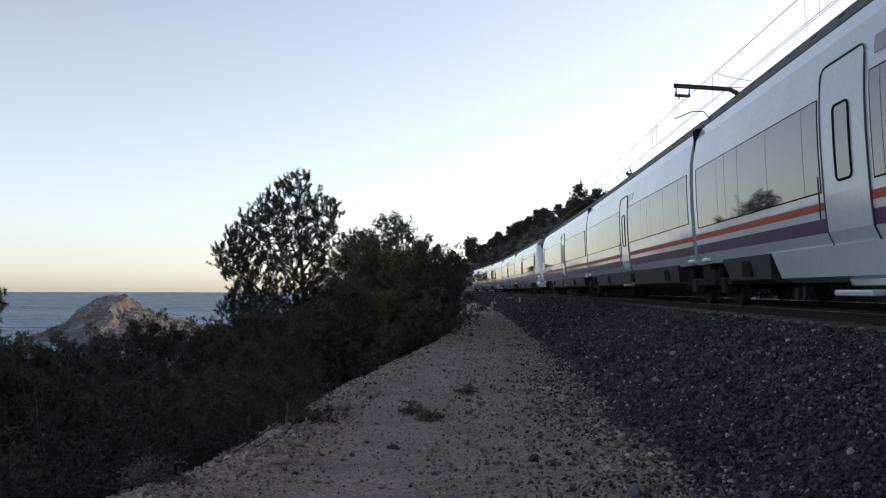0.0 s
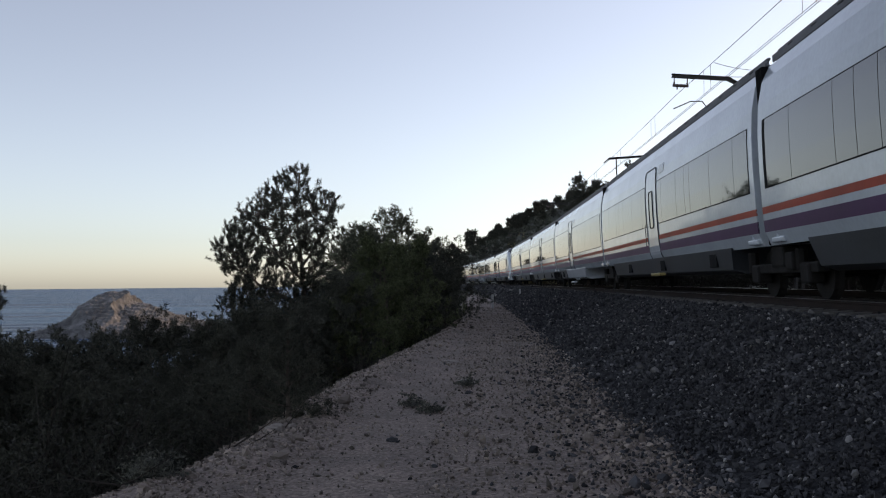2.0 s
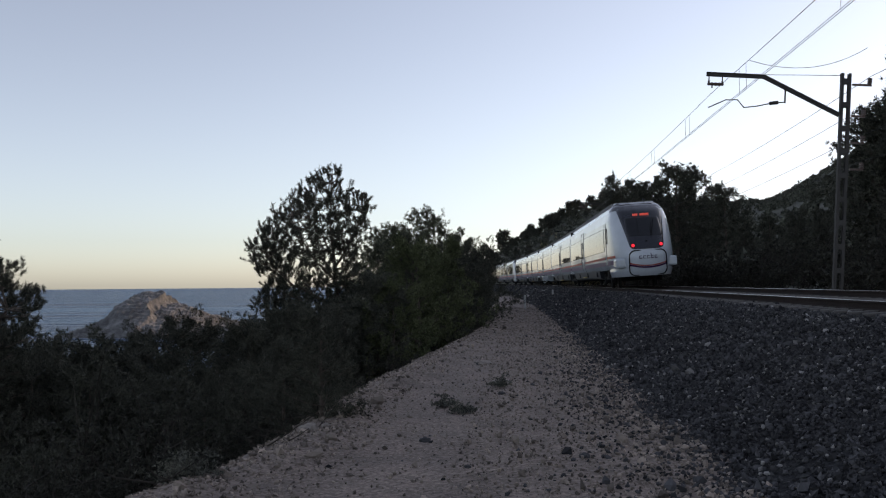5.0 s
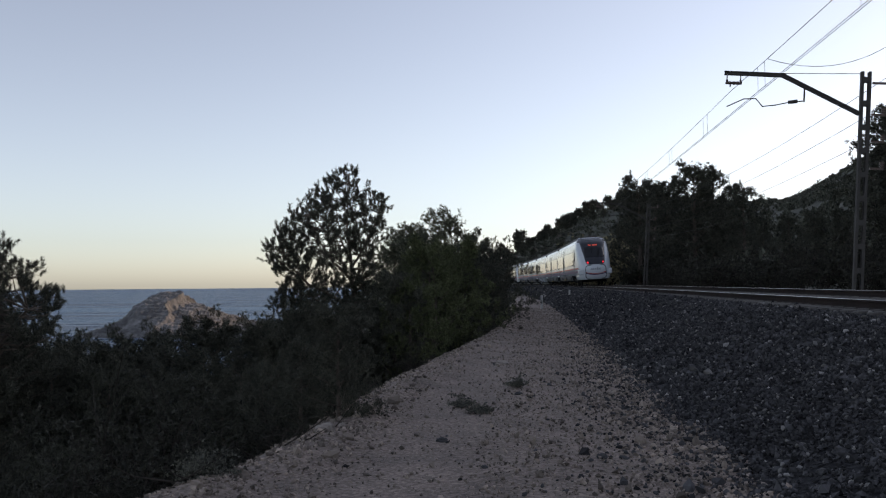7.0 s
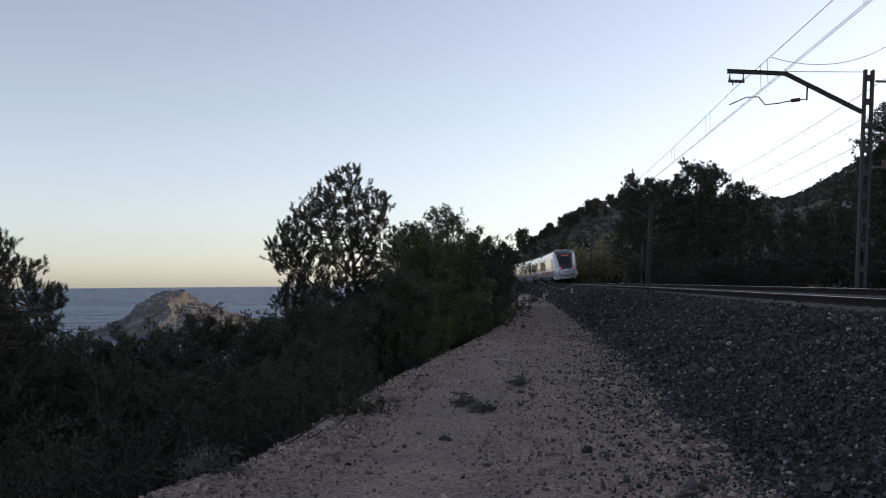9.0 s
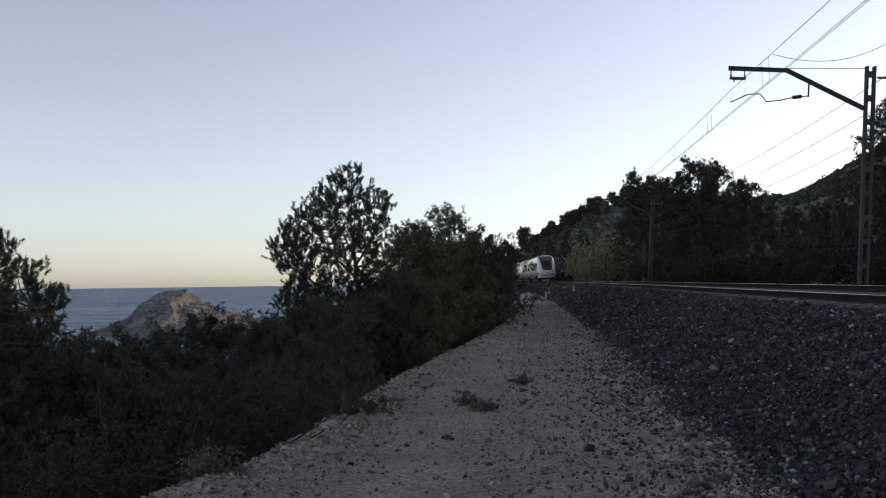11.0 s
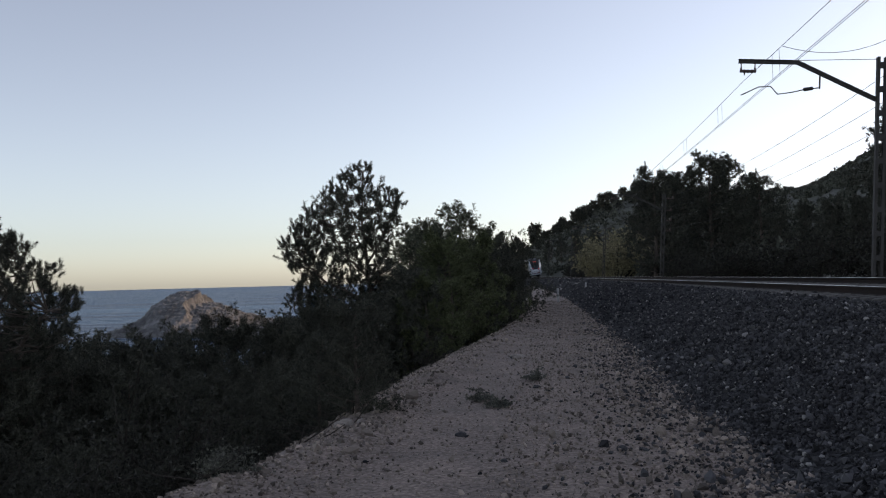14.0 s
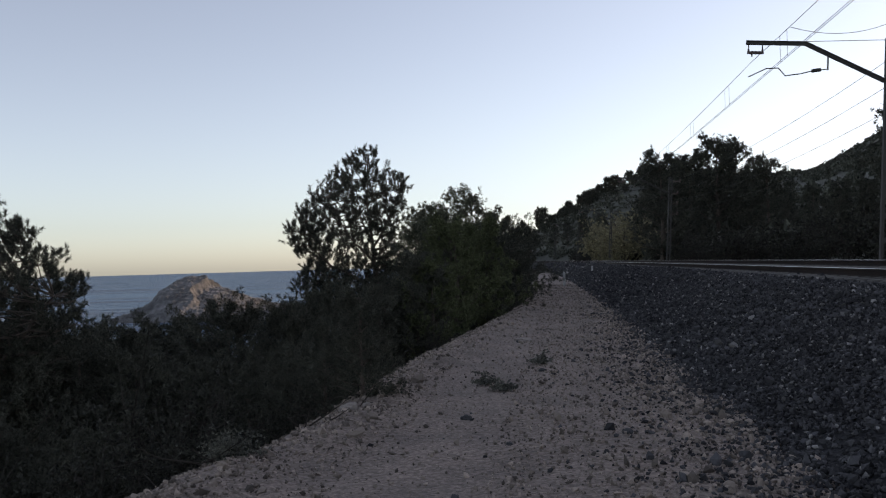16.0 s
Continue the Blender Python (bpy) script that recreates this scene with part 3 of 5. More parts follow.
def make_end(joint=False):
    """A cab car whose tip points backwards (local -y)."""
    ob = thing("train_cab_car", "white railcar with a rounded cab and black windscreen mask", "train car", group="cars of the train")
    h = END_L / 2
    tip, b = -h, h - GAP
    bm = loft([ring(y) for y in (tip + NOSE_L, b)])
    part("body", bm, M_WHITE, ob, "glossy white painted body shell")
    # nose skin
    bm = bmesh.new()
    zs = [0.56 + 0.1 * k for k in range(33)] + [3.84, 3.92, 4.0, 4.06, 4.11, 4.15]
    cols = 40
    rows = []
    for z in zs:
        w, r = nose_w(z), []
        for i in range(cols + 1):
            p = math.pi * (i / cols - 0.5)
            x = w * math.copysign(abs(math.sin(p)) ** (2 / 3), p)
            f = lerp(FRONT, z)
            sx = f + (NOSE_L - f) * (1 - abs(math.cos(p)) ** (2 / 3)) if abs(math.cos(p)) > 1e-9 else NOSE_L
            r.append(bm.verts.new((x, tip + sx, z)))
        rows.append(r)
    top = bmesh.new()
    dark = []
    for r, z in zip(rows, zs):
        if z >= 3.74:
            dark.append([top.verts.new(v.co) for v in r])
    for m_, grid in ((bm, rows[:len(rows) - len(dark) + 1]), (top, dark)):
        for u, v in zip(grid, grid[1:]):
            for i in range(cols):
                m_.faces.new((u[i], u[i + 1], v[i + 1], v[i]))
    top.faces.new(dark[-1])
    bmesh.ops.delete(bm, geom=[v for v in bm.verts if not v.link_faces], context="VERTS")
    part("nose", bm, M_WHITE, ob, "rounded glossy white cab front", True)
    part("cab_brow", top, M_MASK, ob, "dark upper edge of the cab", True)
    mask = part("cab_mask", nose_patch(rounded(1.80, 3.88, 0.76, 1.08, 0.2, 18), 0.02, tip), M_MASK, ob, "black glossy mask round the windscreen", True)
    part("windscreen", nose_patch(rounded(2.42, 3.34, 0.84, 0.80, 0.12), 0.028, tip), M_DARKGLASS, mask, "dark raked windscreen", True)
    for k in range(9):
        x = -0.38 + k * 0.085
        if k != 3:
            part("display_character", box((x, tip + nose_s(x, 3.46) - 0.06, 3.42), (x + 0.066, tip + nose_s(x, 3.46) + 0.08, 3.53)), M_LED, mask, "red lit display character")
    wip = bmesh.new()
    add_tube(wip, [(x, tip + nose_s(x, z) - 0.05, z) for x, z in ((0.25, 2.35), (0.38, 2.75), (0.52, 3.2))], 0.018, 6)
    add_tube(wip, [(x, tip + nose_s(x, z) - 0.05, z) for x, z in ((0.25, 2.35), (0.30, 2.8), (0.40, 3.05))], 0.014, 6)
    part("wiper", wip, M_BLACK, mask, "black windscreen wiper")
    for s in (-1, 1):
        c = (s * 0.64, tip + nose_s(0.64, 1.98) - 0.01, 1.98)
        lamp = part("tail_lamp", tube([(c[0], c[1] + 0.1, c[2]), (c[0], c[1] - 0.10, c[2]), (c[0], c[1] - 0.125, c[2])], [0.078, 0.078, 0.055], 18), M_RED, ob, "lit red tail lamp")
        part("lamp_bezel", tube([(c[0], c[1] + 0.1, c[2]), (c[0], c[1] - 0.085, c[2])], [0.115, 0.105], 18), M_BLACK, lamp)
    part("front_camera", tube([(0, tip + nose_s(0, 2.15) + 0.03, 2.15), (0, tip + nose_s(0, 2.15) - 0.03, 2.15)], 0.05, 12), M_BLACK, mask)
    # coupler cover with its dark outline
    rr = rounded(0.60, 1.74, 0.86, 0.84, 0.26, 20)
    bm = bmesh.new()
    loop = [(b_, z) for z, a_, b_ in rr] + [(a_, z) for z, a_, b_ in reversed(rr)]
    add_tube(bm, [(x, tip + nose_s(x, z) - 0.012 * (1 + 2.5 * abs(x)), z) for x, z in loop + loop[:1]], 0.026, 6, False)
    part("coupler_cover_seal", bm, M_BLACK, ob, "black outline of the coupler cover")
    for (za, zb, mat, nm) in ((1.00, 1.05, M_ORANGE, "orange_line"), (0.91, 0.985, M_PURPLE, "purple_line")):
        bm = bmesh.new()
        prev = None
        for i in range(21):
            x = -0.83 + 1.66 * i / 20
            dz = 0.14 * (x / 0.83) ** 2
            cur = [bm.verts.new((x, tip + nose_s(x, z + dz) - 0.02, z + dz)) for z in (za, zb)]
            if prev:
                bm.faces.new((prev[0], cur[0], cur[1], prev[1]))
            prev = cur
        part(nm, bm, mat, ob, "thin curved line on the coupler cover")
    # plain mark in place of the maker's lettering
    bm = bmesh.new()
    for k in range(5):
        x = -0.42 + k * 0.175
        add_box(bm, (x, tip + nose_s(x, 1.42) - 0.02, 1.35), (x + 0.13, tip + nose_s(x, 1.42) + 0.05, 1.395 if k in (0, 3) else 1.38), 0.01)
        add_box(bm, (x, tip + nose_s(x, 1.46) - 0.02, 1.35), (x + 0.035, tip + nose_s(x, 1.46) + 0.05, 1.49 + (0.1 if k == 3 else 0)), 0.01)
        add_box(bm, (x, tip + nose_s(x, 1.46) - 0.02, 1.455), (x + 0.125, tip + nose_s(x, 1.46) + 0.05, 1.49), 0.01)
    part("operator_mark", bm, M_NAVY, ob, "row of plain dark navy bars")
    for s in (-1, 1):
        part("bumper_pod", box((s * 1.16 - 0.28, tip + 0.42, 0.97), (s * 1.16 + 0.22, tip + 1.4, 1.42), 0.09), M_WHITE, ob, "white rounded corner pod")
        for z0, z1, mat in ((1.47, 1.585, M_ORANGE), (1.16, 1.36, M_PURPLE)):
            bm = bmesh.new()
            prev = None
            for i in range(9):
                sx = 1.15 + (NOSE_L - 1.15 + 0.02) * i / 8
                k = 1 - (sx - lerp(FRONT, 1.4)) / (NOSE_L - lerp(FRONT, 1.4))
                x = nose_w(1.4) * (max(1 - max(k, 0) ** 3, 0)) ** (1 / 3)
                cur = [bm.verts.new((s * (x + 0.03), tip + sx - 0.01, z)) for z in (z0, z1)]
                if prev:
                    bm.faces.new((prev[0], cur[0], cur[1], prev[1]))
                prev = cur
            part("corner_stripe", bm, mat, ob, "painted stripe round the corner")
        cd = part("cab_door", shell(tip + 3.4, tip + 4.05, 0.98, 3.2, s, 0.010, nz=10), M_WHITE, ob)
        part("cab_door_window", shell(tip + 3.5, tip + 3.95, 2.05, 2.98, s, 0.018), M_GLASS, cd)
        bm = bmesh.new()
        for y in (tip + 3.38, tip + 4.07):
            add_tube(bm, [(s * (side_x(z) + 0.01), y, z) for z in (0.98, 1.5, 2.2, 2.8, 3.22)], 0.009, 5)
        add_tube(bm, [(s * (side_x(3.22) + 0.01), tip + 3.38, 3.22), (s * (side_x(3.22) + 0.01), tip + 4.07, 3.22)], 0.009, 5)
        part("door_seal", bm, M_GREY, cd)
        part("cab_side_window", shell(tip + 2.88, tip + 3.16, 2.25, 2.95, s, 0.012), M_GLASS, ob, "small cab side pane")
        part("cab_window_frame", side_loop(tip + 2.86, tip + 3.18, 2.23, 2.97, 0.06, s, 0.014, 0.013), M_BLACK, ob, "black frame of the cab side pane")
        window_row(ob, tip + 4.35, tip + 14.6, s, [1.5, 1.75, 1.75, 1.75, 0.8])
        window_row(ob, tip + 16.6, b - 0.25, s, [0.7, 1.75, 1.2, 0.7])
        door(ob, tip + 15.6, s, 0.72, False)
        part("side_sign", shell(tip + 13.9, tip + 14.6, 3.20, 3.42, s, 0.01, nz=2), M_GLASS, ob, "small dark destination display")
    stripes(ob, [(tip + NOSE_L, tip + 14.88), (tip + 16.32, b)])
    skirt(ob, tip + 7.5, b - 1.9)
    bm = bmesh.new()
    add_box(bm, (-1.2, tip + 2.4, 0.55), (1.2, tip + 2.9, 0.95))
    add_box(bm, (-0.35, tip + 0.5, 0.5), (0.35, tip + 1.6, 0.62))
    part("underframe", bm, M_BOGIE, ob, "dark underframe")
    roof_gear(ob, tip + 3.4, b - 0.1)
    part("cab_roof", loft([[(-w, tip + sx, z - 0.14), (w, tip + sx, z - 0.14), (w * 0.8, tip + sx, z), (-w * 0.8, tip + sx, z)] for sx, w, z in ((2.5, 0.9, 4.08), (2.9, 1.06, 4.2), (3.6, 1.12, 4.24))]), M_MASK, ob, "dark cab roof")
    part("horn", tube([(0.5, tip + 3.2, 4.15), (0.5, tip + 3.2, 4.36)], 0.06, 8), M_GREY, ob)
    bogie(ob, tip + 5.3)
    if joint:
        gangway(ob, h - 0.17)
        bogie(ob, h)
    return ob


TAIL_0, SPEED, SLOWING = -44.3, 17.0, 0.0


def build_train():
    """Two coupled units of five cars; each car with its distance from the tail's tip and its direction."""
    cab, mid, low, lead = make_end(), make_mid(False), make_mid(True), make_end(True)
    cars, s, used = [], 0.0, set()
    for unit in range(2):
        for kind, ln, turned in ((cab, END_L, False), (mid, MID_L, False), (low, MID_L, False), (mid, MID_L, False), (lead, END_L, True)):
            ob = copy_thing(kind, Matrix()) if kind in used else kind
            used.add(kind)
            cars.append((ob, s + ln / 2, ln, turned))
            s += ln
        s += 0.9
    return cars


def car_pose(mid_s, length, turned, t):
    tail = TAIL_0 + SPEED * t + 0.5 * SLOWING * t * t
    y = tail + mid_s * 0.995
    h = length * 0.47
    a, b = on_track(y - h), on_track(y + h)
    c = (a + b) / 2
    yaw = math.degrees(math.atan2(-(b.x - a.x), b.y - a.y))
    if turned:
        return pose(c.x, c.y, RAIL_Z, 0, CANT, yaw + 180)
    return pose(c.x, c.y, RAIL_Z, 0, -CANT, yaw)


CARS = build_train()


# ---- masts and overhead line ----
MAST_Y = [26.6 + 43.5 * k for k in range(-1, 5)]
MAST_U = 3.22


def make_mast():
    """A ladder-like steel mast with its bent arm over the track; local -x points to the track."""
    ob = thing("catenary_mast", "weathered steel ladder-type mast with a bent bracket arm", "railway mast", group="masts along the track")
    lean = pose(0, 0, 0, 0, 3.6, 0)

    def p(name, bm, mat, label="", par=None):
        bmesh.ops.transform(bm, matrix=lean, verts=bm.verts)
        return part(name, bm, mat, par or ob, label)
    for x in (-0.105, 0.105):
        bm = bmesh.new()
        add_box(bm, (x - 0.04, -0.07, -0.6), (x + 0.04, -0.055, 6.88))
        add_box(bm, (x - 0.04, 0.055, -0.6), (x + 0.04, 0.07, 6.88))
        add_box(bm, (x - 0.04 if x < 0 else x + 0.035, -0.055, -0.6), (x - 0.035 if x < 0 else x + 0.04, 0.055, 6.88))
        p("channel", bm, M_STEEL, "upright steel channel")
    for k in range(10):
        z = 0.25 + k * 0.71
        bm = bmesh.new()
        for y in (-0.078, 0.064):
            add_box(bm, (-0.115, y, z - 0.08), (0.115, y + 0.012, z + 0.08))
        p("batten", bm, M_STEEL)
    p("base_block", box((-0.45, -0.4, -0.7), (0.45, 0.4, -0.05), 0.03), M_SLEEPER, "concrete foundation block")
    arm = [(-0.15, 0, 5.62), (-2.4, 0, 6.70), (-4.1, 0, 6.72)]
    sec = [(-0.05, -0.06), (0.05, -0.06), (0.05, -0.045), (0.009, -0.045), (0.009, 0.045), (0.05, 0.045), (0.05, 0.06), (-0.05, 0.06), (-0.05, 0.045), (-0.009, 0.045), (-0.009, -0.045), (-0.05, -0.045)]
    ups = [Vector((0.42, 0, 0.91)), Vector((0.2, 0, 0.98)), Vector((0, 0, 1))]
    bm = loft([[Vector(a) + Vector((0, w, 0)) + n_ * h_ for w, h_ in sec] for a, n_ in zip(arm, ups)])
    armo = p("bracket_arm", bm, M_STEEL, "bent steel bracket arm")
    bm = bmesh.new()
    for q in (-4.02, -3.62):
        add_tube(bm, [(q, 0, 6.68), (q, 0, 6.42)], 0.018, 6)
        add_tube(bm, [(q, 0, 6.44), (q, 0, 6.52)], 0.03, 8)
    add_box(bm, (-4.06, -0.035, 6.38), (-3.58, 0.035, 6.46), 0.015)
    for q in (-3.95, -3.84, -3.73):
        add_tube(bm, [(q, 0, 6.42), (q + 0.05, 0, 6.42)], 0.055, 8)
    add_tube(bm, [(-3.92, 0, 6.4), (-3.92, 0, 6.30)], 0.02, 6)
    p("wire_clamp", bm, M_INSUL, "hanging clamp with insulators", armo)
    p("stay_rod", tube([(-0.1, 0, 6.82), (-2.4, 0, 6.76)], 0.010, 5), M_STEEL)
    bm = bmesh.new()
    add_tube(bm, [(-1.75, 0, 6.34), (-1.75, 0, 5.92)], 0.025, 6)
    add_tube(bm, [(-1.75, 0, 5.95), (-2.15, 0, 5.90), (-2.55, 0, 5.80), (-2.95, 0, 5.74), (-3.15, 0, 5.97), (-3.5, 0, 5.95), (-4.0, 0, 5.70)], 0.018, 6)
    add_tube(bm, [(-1.95, 0, 5.93), (-2.2, 0, 5.89)], 0.055, 8)
    p("steady_arm", bm, M_STEEL, "curved steady arm with an insulator", armo)
    for k, (x, z) in enumerate(((0.5, 6.55), (0.35, 5.6), (0.35, 4.8), (0.35, 4.0))):
        bm = bmesh.new()
        add_box(bm, (0.2, -0.03, z - 0.03), (x + 0.25, 0.03, z + 0.03))
        add_tube(bm, [(x + 0.2, 0, z), (x + 0.2, 0, z + 0.22)], 0.03, 6)
        for q in range(3):
            add_tube(bm, [(x + 0.2, 0, z + 0.05 + q * 0.06), (x + 0.2, 0, z + 0.085 + q * 0.06)], 0.07, 10)
        p("feeder_bracket", bm, M_INSUL, "bracket with a brown insulator")
    return ob


def build_line():
    mast = make_mast()
    for k, y in enumerate(MAST_Y):
        q = on_track(y, MAST_U, 0.72)
        m = pose(q.x, q.y, q.z, 0, 0, -heading(y))
        if k:
            copy_thing(mast, m)
        else:
            mast.matrix_basis = m
    # overhead wires
    over = thing("overhead_line", "thin copper contact wires hung from a sagging messenger wire", "overhead wire")
    feed = thing("feeder_line", "four thin cables strung along the masts", "cable")
    mess, cont = [], []
    spans = list(zip(MAST_Y, MAST_Y[1:]))
    for i, (a, b) in enumerate(spans):
        sa_, sb = (-0.1 if i == 0 else -0.33), -0.33
        for j in range(13):
            if j == 12 and i < len(spans) - 1:
                break
            f = j / 12
            y, u = a + (b - a) * f, sa_ + (sb - sa_) * f
            mess.append(on_track(y, u, 7.08 - 4 * 0.12 * f * (1 - f)))
            cont.append((y, u))
        for j in (1, 3, 5, 7, 9, 11):
            f = j / 12
            y, u = a + (b - a) * f, sa_ + (sb - sa_) * f
            for e in (-0.35, 0.35):
                part("dropper", tube([on_track(y + e, u, 7.08 - 4 * 0.12 * f * (1 - f)), on_track(y + e, u, 6.38)], 0.005, 4), M_WIRE, over)
    part("messenger_wire", tube(mess, 0.008, 5), M_WIRE, over)
    for e in (-0.03, 0.03):
        part("contact_wire", tube([on_track(y, u + e, 6.38) for y, u in cont], 0.007, 5), M_WIRE, over)
    a, b = on_track(22.5, -0.25, 7.06), on_track(26.6, 4.3, 8.35)
    part("jumper_wire", tube([a.lerp(b, k / 12) - Vector((0, 0, 1.5 * (k / 12) * (1 - k / 12))) for k in range(13)], 0.008, 5), M_WIRE, over, "slack cross wire")
    for x, z in ((0.7, 7.42), (0.55, 6.5), (0.55, 5.7), (0.55, 4.9)):
        pts = []
        for i, (a, b) in enumerate(spans):
            for j in range(12 + (i == len(spans) - 1)):
                f = j / 12
                pts.append(on_track(a + (b - a) * f, MAST_U + x + 0.06 * z, z + 0.06 - 4 * 0.42 * f * (1 - f)))
        part("cable", tube(pts, 0.009, 5), M_WIRE, feed)


build_line()


# ---- plants ----
def blades(rng, centers, dirs, n, length, width, spread):
    """Bunches of thin leaf blades, n to a bunch, as loose triangles."""
    c = np.repeat(centers, n, 0)
    d = np.repeat(dirs, n, 0) + rng.normal(0, spread, (len(c), 3))
    d /= np.linalg.norm(d, axis=1, keepdims=True)
    side = np.cross(d, rng.normal(0, 1, (len(c), 3)))
    side /= np.linalg.norm(side, axis=1, keepdims=True) + 1e-9
    ln = length * rng.uniform(0.7, 1.25, (len(c), 1))
    base = c + rng.normal(0, length * 0.18, c.shape)
    w = width * rng.uniform(0.7, 1.3, (len(c), 1))
    v = np.stack([base - side * w * 0.5, base + side * w * 0.5, base + d * ln], 1).reshape(-1, 3)
    return v, np.arange(len(v)).reshape(-1, 3)


def make_pine(seed, h, crown_from, radius, tufts, blade_n=12, blade=0.085, wide=0.014, lean=(0, 0), gap=0.0, twigs=True, mat=None,
              label="dark green pine with an uneven open crown", group=""):
    """A pine: tapered bent trunk, limbs that fork, needle bunches at the twigs."""
    rng = np.random.default_rng(seed)
    ob = thing("pine_tree", label, "tree", group=group)
    bend = rng.normal(0, 0.05, 2) * h
    spine = lambda f: Vector((lean[0] * f ** 1.5 + bend[0] * math.sin(3 * f) * 0.5, lean[1] * f ** 1.5 + bend[1] * math.sin(2.5 * f) * 0.5, h * f))
    tr = tube([(spine(f) - Vector((0, 0, 0.35 if f == 0 else 0))) for f in np.linspace(0, 0.96, 9)], [0.022 * h * (1 - f * 0.9) + 0.008 for f in np.linspace(0, 1, 9)], 8)
    tips, tdirs = [], []
    n_limb = int((22 + h * 2.6) * (1.7 if twigs else 1))
    for k in range(n_limb):
        f = crown_from + (0.97 - crown_from) * (k + rng.uniform(0, 0.6)) / n_limb
        g = (f - crown_from) / (1 - crown_from)
        reach = radius * min(1, 0.55 + 2.5 * g) * (1 - (0.86 if twigs else 0.74) * g ** 1.4) * (rng.uniform(0.72, 1.0) if twigs else rng.uniform(0.7, 1.12))
        az = k * 2.4 + rng.normal(0, 0.5)
        out = Vector((math.cos(az), math.sin(az), 0))
        rise = 0.1 + 0.5 * g
        a = spine(f)
        pts = [a + out * reach * q + Vector((0, 0, reach * (rise * q + 0.25 * q * q - 0.1))) for q in (0, 0.35, 0.7, 1)]
        r0 = 0.010 * h * (1 - 0.75 * g) * 0.6 + 0.006
        add_tube(tr, pts, [r0, r0 * 0.7, r0 * 0.45, r0 * 0.2], 5, False)
        for j in range(9):
            q = rng.uniform(0.12, 1.0)
            i = min(int(q * 3), 2)
            b = pts[i].lerp(pts[i + 1], q * 3 - i)
            o2 = (out + Vector(rng.normal(0, 0.55, 3)) + Vector((0, 0, 0.35))).normalized()
            e = b + o2 * reach * 0.42 * rng.uniform(0.5, 1.1)
            if twigs:
                add_tube(tr, [b, (b + e) / 2 + Vector(rng.normal(0, 0.03, 3)), e], [r0 * 0.35, r0 * 0.22, r0 * 0.1], 4, False)
            for _ in range(4):
                s = rng.uniform(0.2, 1.05)
                tips.append(b.lerp(e, s) + Vector(rng.normal(0, 0.045 * radius, 3)))
                tdirs.append((o2 + Vector(rng.normal(0, 0.35, 3)) + Vector((0, 0, 0.9))).normalized())
    part("trunk", tr, M_BARK, ob, "grey-brown bark and limbs")
    tips, tdirs = np.array([tuple(t) for t in tips]), np.array([tuple(t) for t in tdirs])
    keep = rng.uniform(0, 1, len(tips)) > gap
    tips, tdirs = tips[keep], tdirs[keep]
    pick = rng.integers(0, len(tips), tufts)
    c = tips[pick] + rng.normal(0, 0.022 * radius, (tufts, 3)) + tdirs[pick] * rng.uniform(0, 1.9 * blade, (tufts, 1))
    v, f = blades(rng, c, tdirs[pick], blade_n, blade, wide, 0.95)
    cr = new("crown", raw_mesh("crown", v, f, mat or M_NEEDLE))
    cr.parent = ob
    return ob


